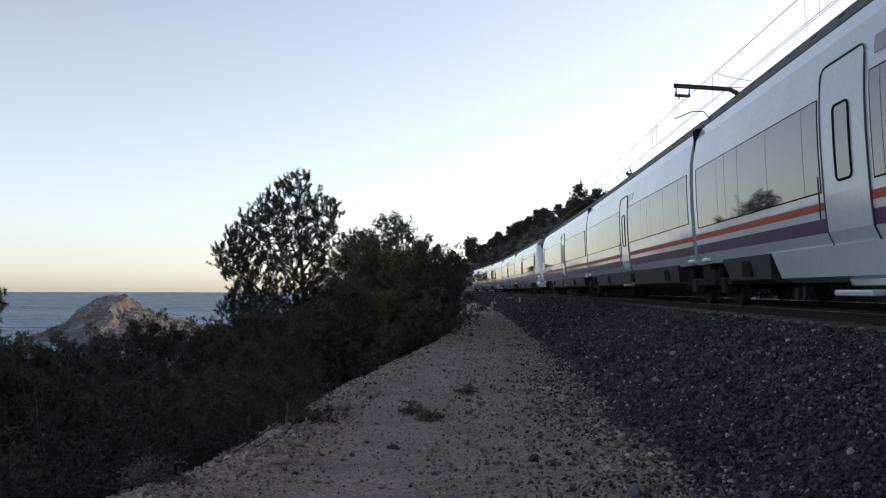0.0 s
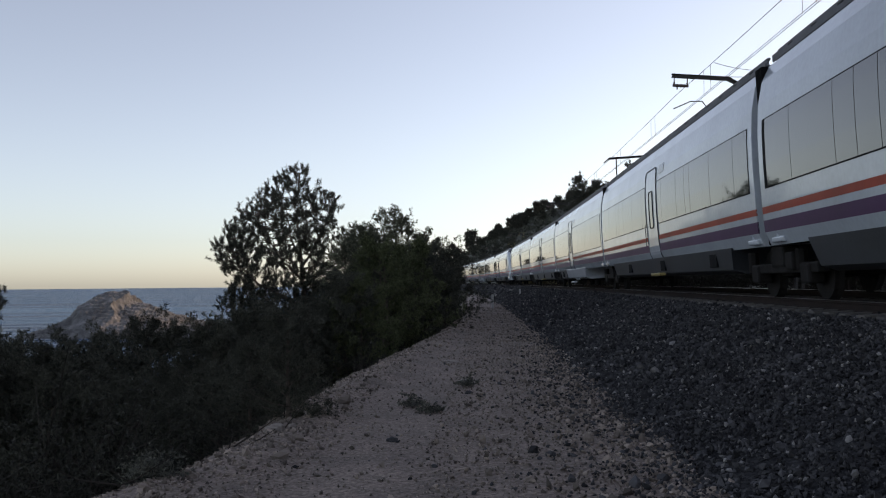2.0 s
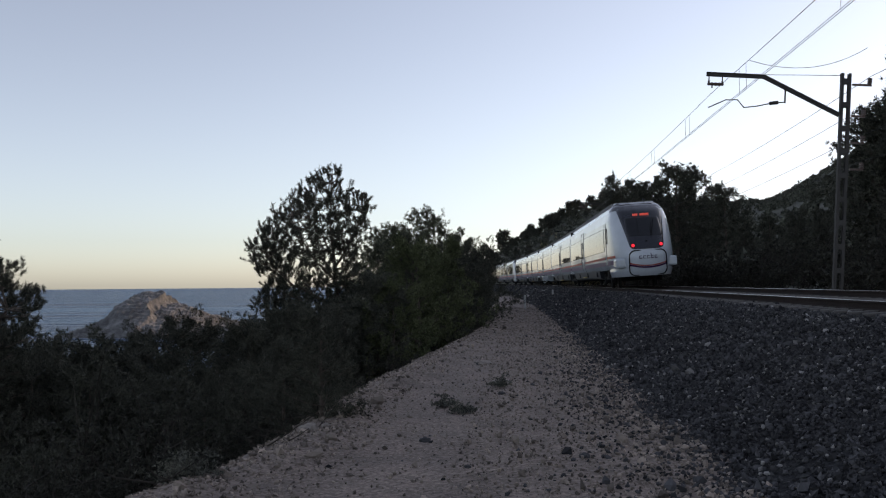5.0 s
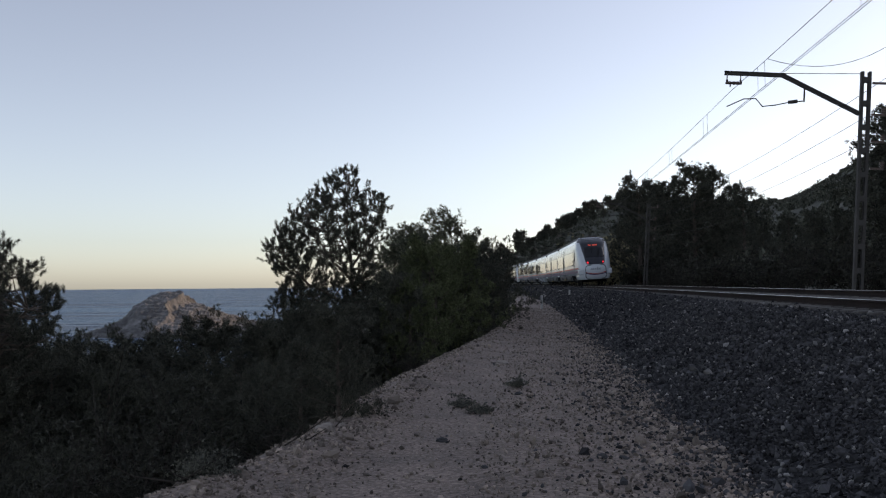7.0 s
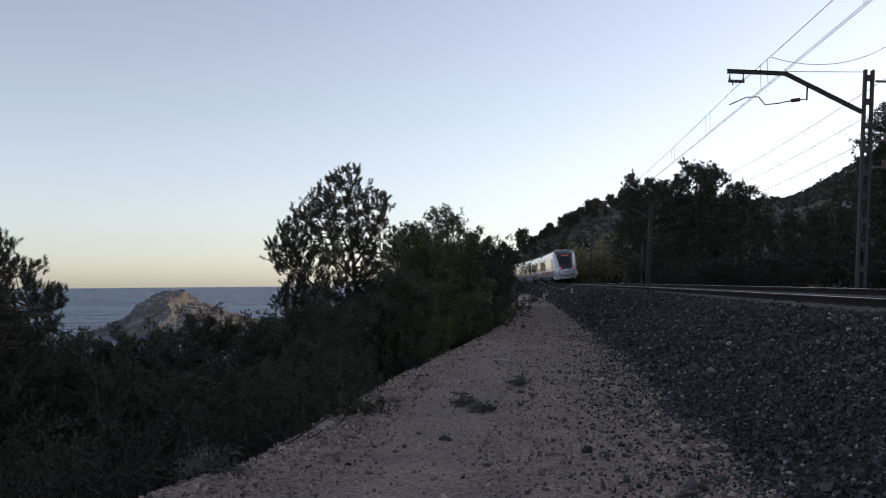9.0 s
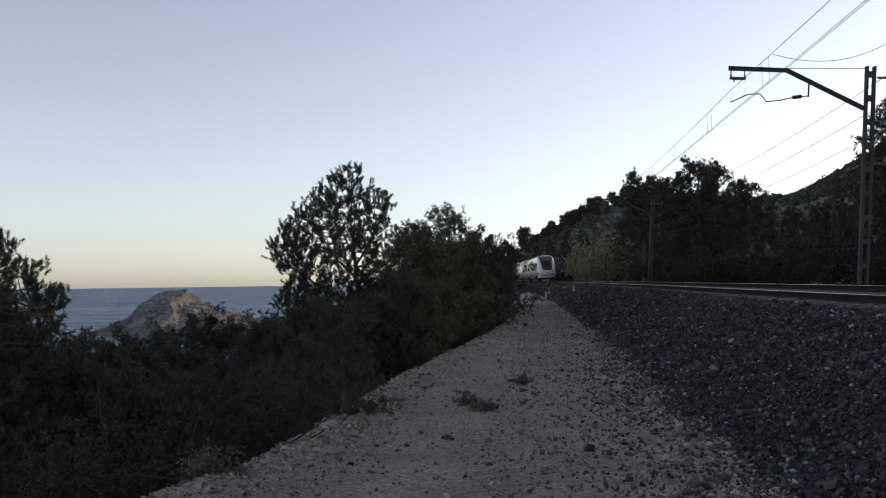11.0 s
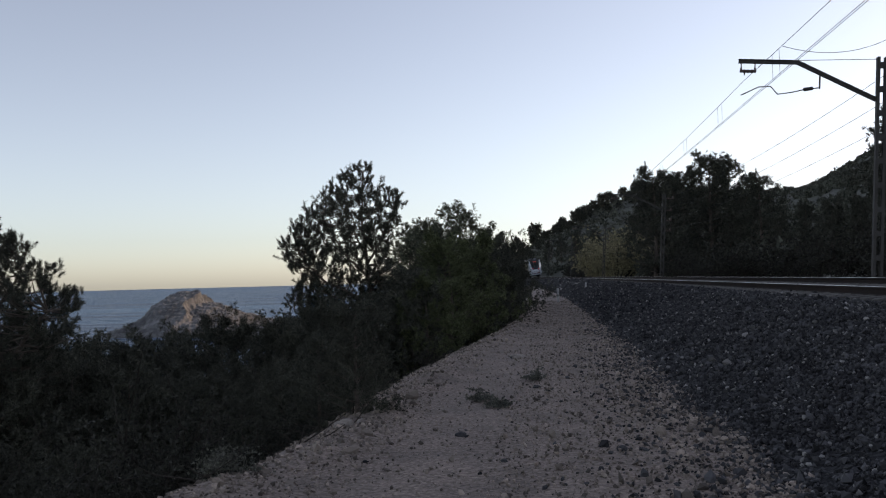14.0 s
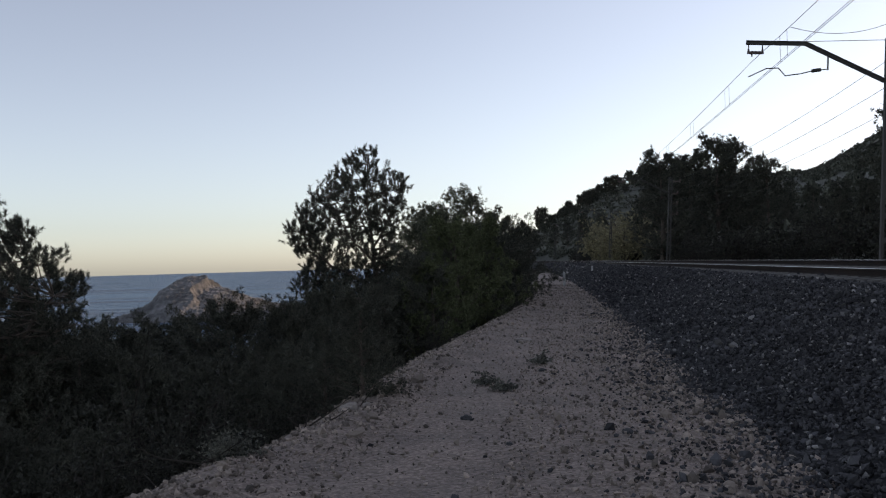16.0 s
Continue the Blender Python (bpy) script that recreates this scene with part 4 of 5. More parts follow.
def make_shoot_pine(seed, stems, crown, ends, shoots, label):
    """A pine whose needle shoots fill an uneven crown; stems: polylines with a thickness, crown: height, left and right reach."""
    rng = np.random.default_rng(seed)
    ob = thing("pine_tree", label, "tree")
    wood = bmesh.new()
    joints = []
    for r0, pts in stems:
        pts = [Vector(p) for p in pts]
        fine = []
        for a, b in zip(pts, pts[1:]):
            fine += [a.lerp(b, k / 6) + Vector(rng.normal(0, 0.012, 3)) for k in range(6)]
        fine.append(pts[-1])
        add_tube(wood, fine, [r0 * (1 - 0.85 * k / len(fine)) for k in range(len(fine))], 7, False)
        joints += fine[3:]
    jn = np.array([tuple(j) for j in joints])
    zs = [c[0] for c in crown]
    centres, guard = [], 0
    while len(centres) < ends and guard < 60000:
        guard += 1
        z = rng.uniform(zs[-1], zs[0])
        lo = np.interp(z, zs[::-1], [c[1] for c in crown][::-1])
        hi = np.interp(z, zs[::-1], [c[2] for c in crown][::-1])
        a, q = rng.uniform(0, 6.28), rng.uniform(0.12, 1) ** 0.42
        p = np.array([(lo + hi) / 2 + (hi - lo) / 2 * q * math.cos(a), 0.42 * (hi - lo) * q * math.sin(a), z])
        near = 0.25 * (1 - 0.35 * guard / 60000)
        if all(np.sum((p - c) ** 2) > near * near for c in centres[-400:]):
            centres.append(p)
    base, axis = [], []
    for p in centres:
        gap = np.linalg.norm(jn - p, axis=1) + 1.2 * np.maximum(jn[:, 2] - p[2] + 0.12, 0)
        j = Vector(jn[int(np.argmin(gap))])
        e = Vector(p)
        mid_ = j.lerp(e, 0.55) - Vector((0, 0, 0.10 * (e - j).length)) + Vector(rng.normal(0, 0.03, 3))
        add_tube(wood, [j, mid_, e], [0.016, 0.011, 0.005], 5, False)
        out = (e - j).normalized()
        for k in range(shoots):
            o = (out * 0.55 + Vector((0, 0, 0.75)) + Vector(rng.normal(0, 0.42, 3))).normalized()
            b = j.lerp(e, rng.uniform(0.72, 1.0)) + Vector(rng.normal(0, 0.062, 3))
            add_tube(wood, [mid_.lerp(e, 0.6), b], [0.005, 0.003], 3, False)
            base.append(tuple(b)), axis.append(tuple(o))
    part("trunk", wood, M_BARK, ob, "grey-brown forked trunk and limbs")
    base, axis = np.array(base), np.array(axis)
    long = rng.uniform(0.11, 0.21, (len(base), 1))
    c = np.concatenate([base + axis * long * f for f in np.linspace(0.1, 1, 7)])
    v, f = blades(rng, c, np.tile(axis, (7, 1)) * 0.75, 10, 0.074, 0.011, 0.58)
    cr = new("crown", raw_mesh("crown", v, f, M_NEEDLE))
    cr.parent = ob
    return ob


def make_shrub(seed, h, radius, leaves, size, mat, label, group="", name="shrub", category="shrub"):
    rng = np.random.default_rng(seed)
    ob = thing(name, label, category, group=group)
    st = bmesh.new()
    tips = []
    for k in range(8):
        az, el = rng.uniform(0, 6.28), rng.uniform(0.35, 1.4)
        d = Vector((math.cos(az) * math.cos(el) * radius, math.sin(az) * math.cos(el) * radius, math.sin(el) * h)) * rng.uniform(0.65, 0.9)
        mid_ = d * 0.5 + Vector(rng.normal(0, 0.08, 3))
        add_tube(st, [(0, 0, -0.2), mid_, d], [0.022 * h, 0.013 * h, 0.004 * h], 4, False)
        for j in range(7):
            b = mid_.lerp(d, rng.uniform(-0.3, 0.9))
            e = b + Vector(rng.normal(0, 0.28, 3)) * radius + Vector((0, 0, 0.12 * h))
            add_tube(st, [b, e], [0.007 * h, 0.0025 * h], 3, False)
            tips += [tuple(b.lerp(e, s)) for s in (0.4, 0.7, 1.0)]
    part("stem", st, M_TWIG if mat is not M_WEED else M_WEED, ob, "thin grey-brown stems")
    tips = np.array(tips)
    tips[:, 2] = np.maximum(tips[:, 2], 0.05)
    n = max(leaves // 8, 1)
    c = tips[rng.integers(0, len(tips), n)] + rng.normal(0, 0.15 * radius, (n, 3)) * np.array([1, 1, 0.6])
    v, f = blades(rng, c, np.tile([0, 0, 0.6], (n, 1)) + rng.normal(0, 0.5, (n, 3)), 8, size, size * 0.42, 0.8)
    fo = new("foliage", raw_mesh("foliage", v, f, mat))
    fo.parent = ob
    return ob


def plant(ob, x, y, rot=0.0, size=1.0, first=None, sink=0.08):
    """Set a copy of a plant on the earth."""
    z = float(ground_z(x, y)) - sink
    c = copy_thing(ob, pose(x, y, z, 0, 0, rot))
    c.scale = (size, size, size)
    return c


def put(ob, x, y, rot=0.0, sink=0.08):
    ob.matrix_basis = pose(x, y, float(ground_z(x, y)) - sink, 0, 0, rot)
    return ob


def at(px_az, depth):
    """Plan place from an angle to the right (degrees) and a distance ahead."""
    return math.tan(radians(px_az)) * depth, depth


def build_trees():
    g = float(ground_z(-2.08, 24.0)) - 0.08
    put(make_shoot_pine(5, [(0.085, [(0, 0, -0.3), (-0.06, 0, -0.2 - g), (-0.26, 0, 0.67 - g), (-0.38, 0.05, 1.8 - g), (-0.5, 0, 3.0 - g), (-0.45, 0, 4.35 - g)]),
                            (0.055, [(-0.26, 0, 0.67 - g), (-0.85, -0.15, 1.08 - g), (-1.5, -0.3, 1.42 - g), (-2.05, -0.25, 1.95 - g), (-2.3, -0.2, 2.6 - g)]),
                            (0.04, [(-0.36, 0, 1.5 - g), (-1.0, -0.45, 2.2 - g), (-1.45, -0.6, 3.2 - g)]),
                            (0.04, [(-0.38, 0.05, 1.8 - g), (0.0, 0.3, 2.6 - g), (0.35, 0.4, 3.35 - g)]),
                            (0.035, [(-0.4, 0, 2.0 - g), (-0.75, 0.6, 2.7 - g), (-0.9, 0.8, 3.6 - g)]),
                            (0.035, [(-0.8, -0.1, 1.05 - g), (-1.5, 0.3, 0.98 - g), (-2.35, 0.35, 0.95 - g)])],
                        [(4.45 - g, -0.85, -0.2), (4.05 - g, -1.35, -0.05), (3.55 - g, -1.8, 0.72), (3.05 - g, -2.3, 0.62), (2.25 - g, -2.8, 0.42), (1.8 - g, -2.6, 0.32), (1.34 - g, -2.3, 0.2), (0.85 - g, -2.65, 0.1), (0.45 - g, -2.0, 0.2)],
                        350, 6, "tall open-crowned pine with a forked trunk on the slope"), -2.08, 24.0)
    g = float(ground_z(-9.1, 16.2)) - 0.08
    put(make_shoot_pine(11, [(0.12, [(0, 0, -0.3), (0.05, 0, -1.4 - g), (-0.1, 0, 0.5 - g), (-0.2, 0, 2.9 - g)]),
                             (0.06, [(0.03, 0, -0.8 - g), (0.9, -0.2, 0.1 - g), (1.7, -0.3, 1.0 - g)]),
                             (0.05, [(-0.05, 0, 0.2 - g), (0.6, 0.3, 1.2 - g), (1.0, 0.3, 1.9 - g)]),
                             (0.05, [(-0.05, 0, -0.5 - g), (-0.9, 0.4, 0.4 - g), (-1.6, 0.5, 1.3 - g)])],
                        [(3.0 - g, -0.7, 0.2), (2.65 - g, -1.2, 0.6), (2.25 - g, -1.6, 1.1), (1.8 - g, -2.0, 1.75), (1.34 - g, -2.3, 2.2), (0.8 - g, -2.3, 2.1), (0.3 - g, -2.2, 1.8), (-0.6 - g, -2.0, 1.9), (-1.6 - g, -1.6, 1.5)],
                        520, 7, "broad dark pine at the foot of the slope"), -9.1, 16.2)
    dense = make_pine(21, 7.0, 0.06, 2.4, 5200, 10, 0.11, 0.020, twigs=False, mat=M_GREEN, label="dense dark pine beside the path", group="pines on the sea slope")
    round_ = make_pine(22, 6.3, 0.06, 2.3, 5200, 10, 0.11, 0.020, twigs=False, mat=M_GREEN, label="dense dark pine beside the path", group="pines on the sea slope")
    young = make_pine(23, 3.3, 0.02, 1.55, 5200, 9, 0.085, 0.015, twigs=False, label="young bushy pine on the slope", group="pines on the sea slope")
    fresh = make_pine(24, 3.5, 0.02, 1.5, 5200, 9, 0.085, 0.015, twigs=False, mat=M_FRESH, label="young pine with fresher green needles", group="pines on the sea slope")
    put(fresh, *at(-0.8, 24.5)), plant(fresh, *at(0.9, 27), 120, 0.95), plant(fresh, *at(-2.2, 22), 60, 0.7)
    put(dense, *at(0.1, 46)), put(round_, *at(-2.3, 42), 40), put(young, *at(-0.9, 27))
    for ob, az, d, s, r in ((round_, -3.0, 37, 0.86, 15), (dense, -1.3, 43, 0.88, 300), (round_, -1.9, 36, 0.75, 170), (round_, 1.5, 48, 0.92, 80), (dense, 2.5, 52, 0.70, 130), (round_, 3.1, 56, 0.62, 200), (dense, -3.9, 34, 0.60, 250),
                            (young, -8.6, 24.6, 1.0, 30), (young, 1.2, 29, 1.0, 30), (young, 2.3, 34, 0.85, 100), (young, -3.0, 22, 0.85, 160), (young, 3.3, 34.5, 0.95, 280), (young, -0.5, 33, 1.25, 210),
                            (young, 1.9, 39, 1.15, 20),):
        plant(ob, *at(az, d), r, s)
    for az, d, top, r in ((-5.6, 21.5, 0.95, 20), (-7.2, 20.5, 0.95, 140), (-8.8, 20.0, 0.85, 250), (-10.2, 20.5, 0.85, 60), (-11.2, 19.0, 0.65, 200)):
        x, y = at(az, d)
        plant(young, x, y, r, (top - float(ground_z(x, y))) / 3.5)
    rng = np.random.default_rng(19)
    for d0, d1, low, step in ((21, 32, 2.15, 1.7), (14, 19, 4.2, 2.2), (9, 12, 9.0, 3.2)):
        az = -6.5 - d0 * 0.02
        while az > -29:
            d = rng.uniform(d0, d1)
            x, y = at(az, d)
            top = EYE - d * math.tan(radians(low + rng.uniform(-0.7, 1.4)))
            plant(young, x, y, rng.uniform(0, 360), max((top - float(ground_z(x, y))) / 3.6, 0.35))
            az -= step * rng.uniform(0.7, 1.2)
    tall = make_pine(31, 11.6, 0.10, 3.4, 4200, 9, 0.24, 0.055, twigs=False, label="large dark pine behind the track", group="pines behind the track")
    tall2 = make_pine(32, 10.4, 0.08, 3.3, 4200, 9, 0.24, 0.055, twigs=False, label="large dark pine behind the track", group="pines behind the track")
    put(tall, *at(15.9, 88)), put(tall2, *at(12.4, 86))
    for ob, az, d, s, r in ((tall, 17.0, 92, 0.96, 50), (tall2, 14.4, 95, 1.05, 120), (tall2, 18.7, 84, 0.80, 20), (tall, 13.2, 100, 0.95, 200), (tall2, 19.9, 80, 0.45, 90),
                            (tall, 21.3, 70, 0.42, 10), (tall2, 22.8, 62, 0.45, 140), (tall, 26.9, 48, 0.80, 240), (tall2, 28.2, 46, 0.9, 60), (tall, 30.0, 44, 1.0, 30), (tall2, 24.2, 58, 0.42, 310),
                            (tall, 11.4, 140, 0.75, 70), (tall2, 17.8, 110, 0.6, 190), (tall, 32.5, 38, 1.0, 150), (tall2, 36, 34, 1.0, 220), (tall, 8.8, 200, 0.7, 15), (tall2, 7.6, 230, 0.75, 115),
                            (tall2, 41, 30, 1.0, 80), (tall, 47, 27, 1.0, 180), (tall, 6.6, 250, 0.6, 15), (tall2, 5.8, 270, 0.6, 65), (tall, 3.9, 190, 0.5, 45), (tall2, 3.4, 150, 0.5, 215), (tall, 2.7, 120, 0.5, 305)):
        plant(ob, *at(az, d), r, s)
    # pines along the ridge
    far = make_pine(41, 7.0, 0.30, 2.6, 520, 6, 0.7, 0.26, twigs=False, label="small pine on the hill's skyline", group="pines on the hill")
    put(far, *at(5.0, 330))
    rng = np.random.default_rng(8)
    for k in range(42):
        az = 4.0 + 8.5 * (k + rng.uniform(0, 0.8)) / 42
        plant(far, *at(az, rng.uniform(295, 345)), rng.uniform(0, 360), rng.uniform(0.35, 0.8))
    for k in range(14):
        az = rng.uniform(17, 27)
        plant(far, *at(az, rng.uniform(220, 330)), rng.uniform(0, 360), rng.uniform(0.2, 0.4))


build_trees()


def build_shrubs():
    rng = np.random.default_rng(77)
    kinds = [make_shrub(50 + k, h, r, 6500, 0.042, M_SHRUB, "dark evergreen scrub bush on the slope", "bushes on the sea slope") for k, (h, r) in enumerate(((1.3, 0.9), (1.0, 1.0), (1.25, 0.9)))]
    put(kinds[0], -3.6, 9.0), put(kinds[1], -2.9, 7.2), put(kinds[2], -3.4, 12.0)
    n = 0
    while n < 150:
        y = 3.0 + 62 * rng.uniform(0, 1) ** 1.5
        edge = float(brink(y))
        d = 0.75 + 20 * rng.uniform(0, 1) ** 1.35
        x = track_x(y) + edge - d
        if math.hypot(x, y) < 3.6 or abs(math.atan2(x, y)) > 0.62:
            continue
        plant(kinds[n % 3], x, y, rng.uniform(0, 360), rng.uniform(0.45, 0.85) if d < 2 else rng.uniform(0.9, 1.4))
        n += 1
    back = [make_shrub(60 + k, h, r, 1700, 0.16, M_SHRUB, "dark scrub behind the track", "bushes behind the track") for k, (h, r) in enumerate(((2.6, 1.9), (2.0, 2.0)))]
    put(back[0], *at(14, 76)), put(back[1], *at(20, 56))
    for k in range(120):
        y = rng.uniform(22, 190)
        if 98 < y < 150:
            continue
        u = 5.6 + 9 * rng.uniform(0, 1) ** 1.5
        q = on_track(y, u)
        plant(back[k % 2], q.x, q.y, rng.uniform(0, 360), rng.uniform(0.6, 1.35))
    sun_tinted = make_shrub(70, 5.2, 2.7, 9000, 0.22, M_OLIVE_SUN, "olive broadleaf bush behind the track, low sunlight put into its leaf colour", "yellowish bushes")
    q = on_track(136, 4.8)
    put(sun_tinted, q.x, q.y)
    for y, u, s in ((128, 5.0, 1.25), (145, 5.2, 1.5), (122, 6.2, 1.3), (138, 8.2, 1.75), (130, 8.5, 1.5)):
        q = on_track(y, u)
        plant(sun_tinted, q.x, q.y, y * 7, s)


build_shrubs()


def build_far_woods():
    """Scrub that covers the hillside."""
    rng = np.random.default_rng(99)
    n = 7000
    y = rng.uniform(60, 430, n)
    u = 9 + 260 * rng.uniform(0, 1, n) ** 1.2
    x = X0 + B1 * y + C1 * y * y + u
    z = ground_z(x, y)
    big = rng.uniform(0.5, 1.6, n)
    c = np.repeat(np.stack([x, y, z], 1), 9, 0)
    s = np.repeat(big, 9)[:, None]
    c = c + rng.normal(0, 1, c.shape) * s * np.array([0.55, 0.55, 0.3]) + np.array([0, 0, 0.5]) * s
    v, f = blades(rng, c, np.tile([0, 0, 0.8], (len(c), 1)), 5, 0.75, 0.5, 0.7)
    tagged(new("hillside_scrub", raw_mesh("hillside_scrub", v, f, M_SCRUB)), "low dark scrub covering the hillside", "scrub", kind="stuff")


build_far_woods()


# ---- headland ----
def build_headland():
    rng = np.random.default_rng(4)
    prof = [(-44, -2), (-32, 0.8), (-21.2, 4.0), (-14, 7.0), (-11.5, 8.8), (-9.5, 12.0), (-8.2, 13.4), (-5, 14.4), (2.4, 14.3), (3.2, 11.4), (4.5, 10.2), (9.7, 9.5), (10.5, 8.6), (13.5, 7.4), (18, 5.6), (22.3, 3.2), (30, 1.6), (46, -2)]
    xs, ys = np.linspace(-44, 46, 190), np.linspace(-40, 40, 130)
    X, Y = np.meshgrid(xs, ys)
    H = np.interp(X + 1.5 * np.sin(Y * 0.4), [p[0] for p in prof], [p[1] for p in prof])
    fall = np.clip(1 - (np.abs(Y) / 30) ** 1.5, -0.2, 1)
    Z = H * fall
    lay = 0.9
    step = np.floor(Z / lay + 0.10 * X + 0.3 * np.sin(X * 0.25 + Y * 0.2)) * lay
    Z = 0.25 * Z + 0.75 * (step + 0.25 * (Z - step)) + 0.8 * (np.abs(ripple(X, Y, 5)) - 0.25) + 0.9 * (np.abs(ripple(Y, X, 2.2)) - 0.25) + 0.5 * (np.abs(ripple(X, -Y, 1.0)) - 0.25)
    cx, cy = -91.8, 305.0
    v = np.stack([X + cx, Y + cy, Z + SEA_Z], -1).reshape(-1, 3)
    n = len(xs)
    i = (np.arange(len(ys) - 1)[:, None] * n + np.arange(n - 1)[None, :]).ravel()
    tagged(new("rocky_headland", raw_mesh("rocky_headland", v, np.stack([i, i + 1, i + 1 + n, i + n], -1), M_CLIFF)), "layered pale rock headland rising from the sea", "headland", kind="structure")


build_headland()


# ---- stones and small things ----
def scatter_stones(name, label, category, xyz, sizes, mat, seed, flat=0.75, fine=True):
    rng = np.random.default_rng(seed)
    if fine:
        bm = bmesh.new()
        bmesh.ops.create_icosphere(bm, subdivisions=1, radius=1)
        tv = np.array([v.co[:] for v in bm.verts])
        tf = np.array([[v.index for v in f.verts] for f in bm.faces])
        bm.free()
    else:
        tv = np.concatenate([np.eye(3), -np.eye(3)])
        tf = np.array([[0, 1, 2], [1, 3, 2], [3, 4, 2], [4, 0, 2], [1, 0, 5], [3, 1, 5], [4, 3, 5], [0, 4, 5]])
    n = len(xyz)
    jit = rng.uniform(0.55, 1.3, (40, len(tv), 1))
    v = tv[None] * jit[rng.integers(0, 40, n)]
    v = v * rng.uniform(0.55, 1.25, (n, 1, 3)) * np.array([1, 1, flat])
    q = rng.normal(0, 1, (n, 4)) * np.array([1, 0.8, 0.8, 1])
    q /= np.linalg.norm(q, axis=1, keepdims=True)
    w, a, b, c = q.T
    R = np.stack([1 - 2 * (b * b + c * c), 2 * (a * b - c * w), 2 * (a * c + b * w), 2 * (a * b + c * w), 1 - 2 * (a * a + c * c), 2 * (b * c - a * w),
                  2 * (a * c - b * w), 2 * (b * c + a * w), 1 - 2 * (a * a + b * b)], -1).reshape(n, 3, 3)
    v = np.einsum("nij,nkj->nki", R, v) * sizes[:, None, None] + xyz[:, None, :]
    f = tf[None] + (np.arange(n) * len(tv))[:, None, None]
    return tagged(new(name, raw_mesh(name, v.reshape(-1, 3), f.reshape(-1, 3), mat)), label, category, kind="stuff")


def ballast_z(u):
    return np.interp(u, [-4.9, -4.6, -2.15, -1.45, 1.45, 2.3], [-0.03, 0.03, 0.81, 0.86, 1.02, 1.0])


def build_stones():
    rng = np.random.default_rng(15)

    def spot(y, u):
        return X0 + B1 * y + C1 * y * y + u
    ys, us, ss = [], [], []
    for y0, y1, n, s in ((-3, 2.5, 5000, 0.022), (2.5, 11, 23000, 0.022), (11, 26, 20000, 0.030), (26, 75, 14000, 0.05), (75, 150, 9000, 0.10)):
        ys.append(rng.uniform(y0, y1, n)), us.append(rng.uniform(-4.95, -1.0, n)), ss.append(s * rng.lognormal(0, 0.28, n))
    y, u, s = map(np.concatenate, (ys, us, ss))
    keep = (u < -1.36) | (np.abs(((y - 3) / 0.6 + 0.5) % 1 - 0.5) * 0.6 > 0.15)
    y, u, s = y[keep], u[keep], s[keep]
    z = ballast_z(u) + s * rng.uniform(-0.1, 0.75, len(s))
    near = y < 11
    pos = np.stack([spot(y, u), y, z], 1)
    pale = rng.uniform(0, 1, len(y)) < 0.06
    scatter_stones("ballast_stones", "dark grey crushed track stone", "gravel", pos[~pale & near], s[~pale & near], M_STONE, 1, fine=False)
    scatter_stones("distant_ballast_stones", "dark grey crushed track stone further along", "gravel", pos[~pale & ~near], s[~pale & ~near], M_STONE, 11, fine=False)
    scatter_stones("pale_ballast_stones", "pale limestone chips among the track stone", "gravel", pos[pale], s[pale] * 0.85, M_CHIP, 2)
    # loose stones that have rolled on to the path
    n = 11000
    y = -2 + 67 * rng.uniform(0, 1, n) ** 2.0
    u = -4.3 - np.abs(rng.exponential(0.62, n))
    x = spot(y, u)
    s = 0.0145 * rng.lognormal(0, 0.42, n)
    # spill from the ballast in uneven tongues
    m = 5200
    yt = rng.uniform(-2, 26, m)
    tongue = 0.32 + 0.3 * np.sin(yt * 1.1) * np.sin(yt * 0.43 + 1) + 0.14 * np.sin(yt * 3.7)
    ut = -4.75 - np.abs(rng.normal(0, 1, m)) * tongue * 0.8
    y, u = np.concatenate([y, yt]), np.concatenate([u, ut])
    x = spot(y, u)
    s = np.concatenate([s, 0.02 * rng.lognormal(0, 0.3, m)])
    n += m
    dark = rng.uniform(0, 1, n) < 0.52
    pos = np.stack([x, y, ground_z(x, y) + s * 0.2], 1)
    scatter_stones("loose_dark_stones", "grey stones scattered along the path's edge", "gravel", pos[dark], s[dark], M_STONE, 3)
    scatter_stones("loose_pale_stones", "pale stones scattered along the path's edge", "gravel", pos[~dark], s[~dark], M_PEBBLE, 4)
    # coarser stones where the bank meets the path
    n = 2600
    y = 4.5 + 13 * rng.uniform(0, 1, n) ** 1.3
    u = rng.normal(-5.2, 0.36, n)
    x = spot(y, u)
    s = 0.0165 * rng.lognormal(0, 0.4, n)
    dark = rng.uniform(0, 1, n) < 0.5
    pos = np.stack([x, y, np.maximum(ground_z(x, y), ballast_z(u) - 0.03) + s * 0.25], 1)
    scatter_stones("bank_foot_stones", "coarse grey stones at the foot of the bank", "gravel", pos[dark], s[dark], M_STONE, 7)
    scatter_stones("pale_bank_foot_stones", "coarse pale stones at the foot of the bank", "gravel", pos[~dark], s[~dark], M_PEBBLE, 8)
    n = 85000
    y = -2 + 52 * rng.uniform(0, 1, n) ** 1.7
    u = rng.uniform(-8.9, -4.8, n)
    keep = (np.abs(u + 7.25) > 0.45) | (rng.uniform(0, 1, n) < 0.3)
    y, u = y[keep], u[keep]
    n = len(y)
    x = spot(y, u)
    s = 0.008 * rng.lognormal(0, 0.55, n)
    scatter_stones("path_pebbles", "small pale pebbles on the dirt path", "gravel", np.stack([x, y, ground_z(x, y) + s * 0.5], 1), s, M_PEBBLE, 5, fine=False)
    n = 5200
    y = 3 + 30 * rng.uniform(0, 1, n) ** 1.4
    u = brink(y) + rng.normal(0, 0.32, n) + 0.12
    x = spot(y, u)
    s = 0.0135 * rng.lognormal(0, 0.5, n)
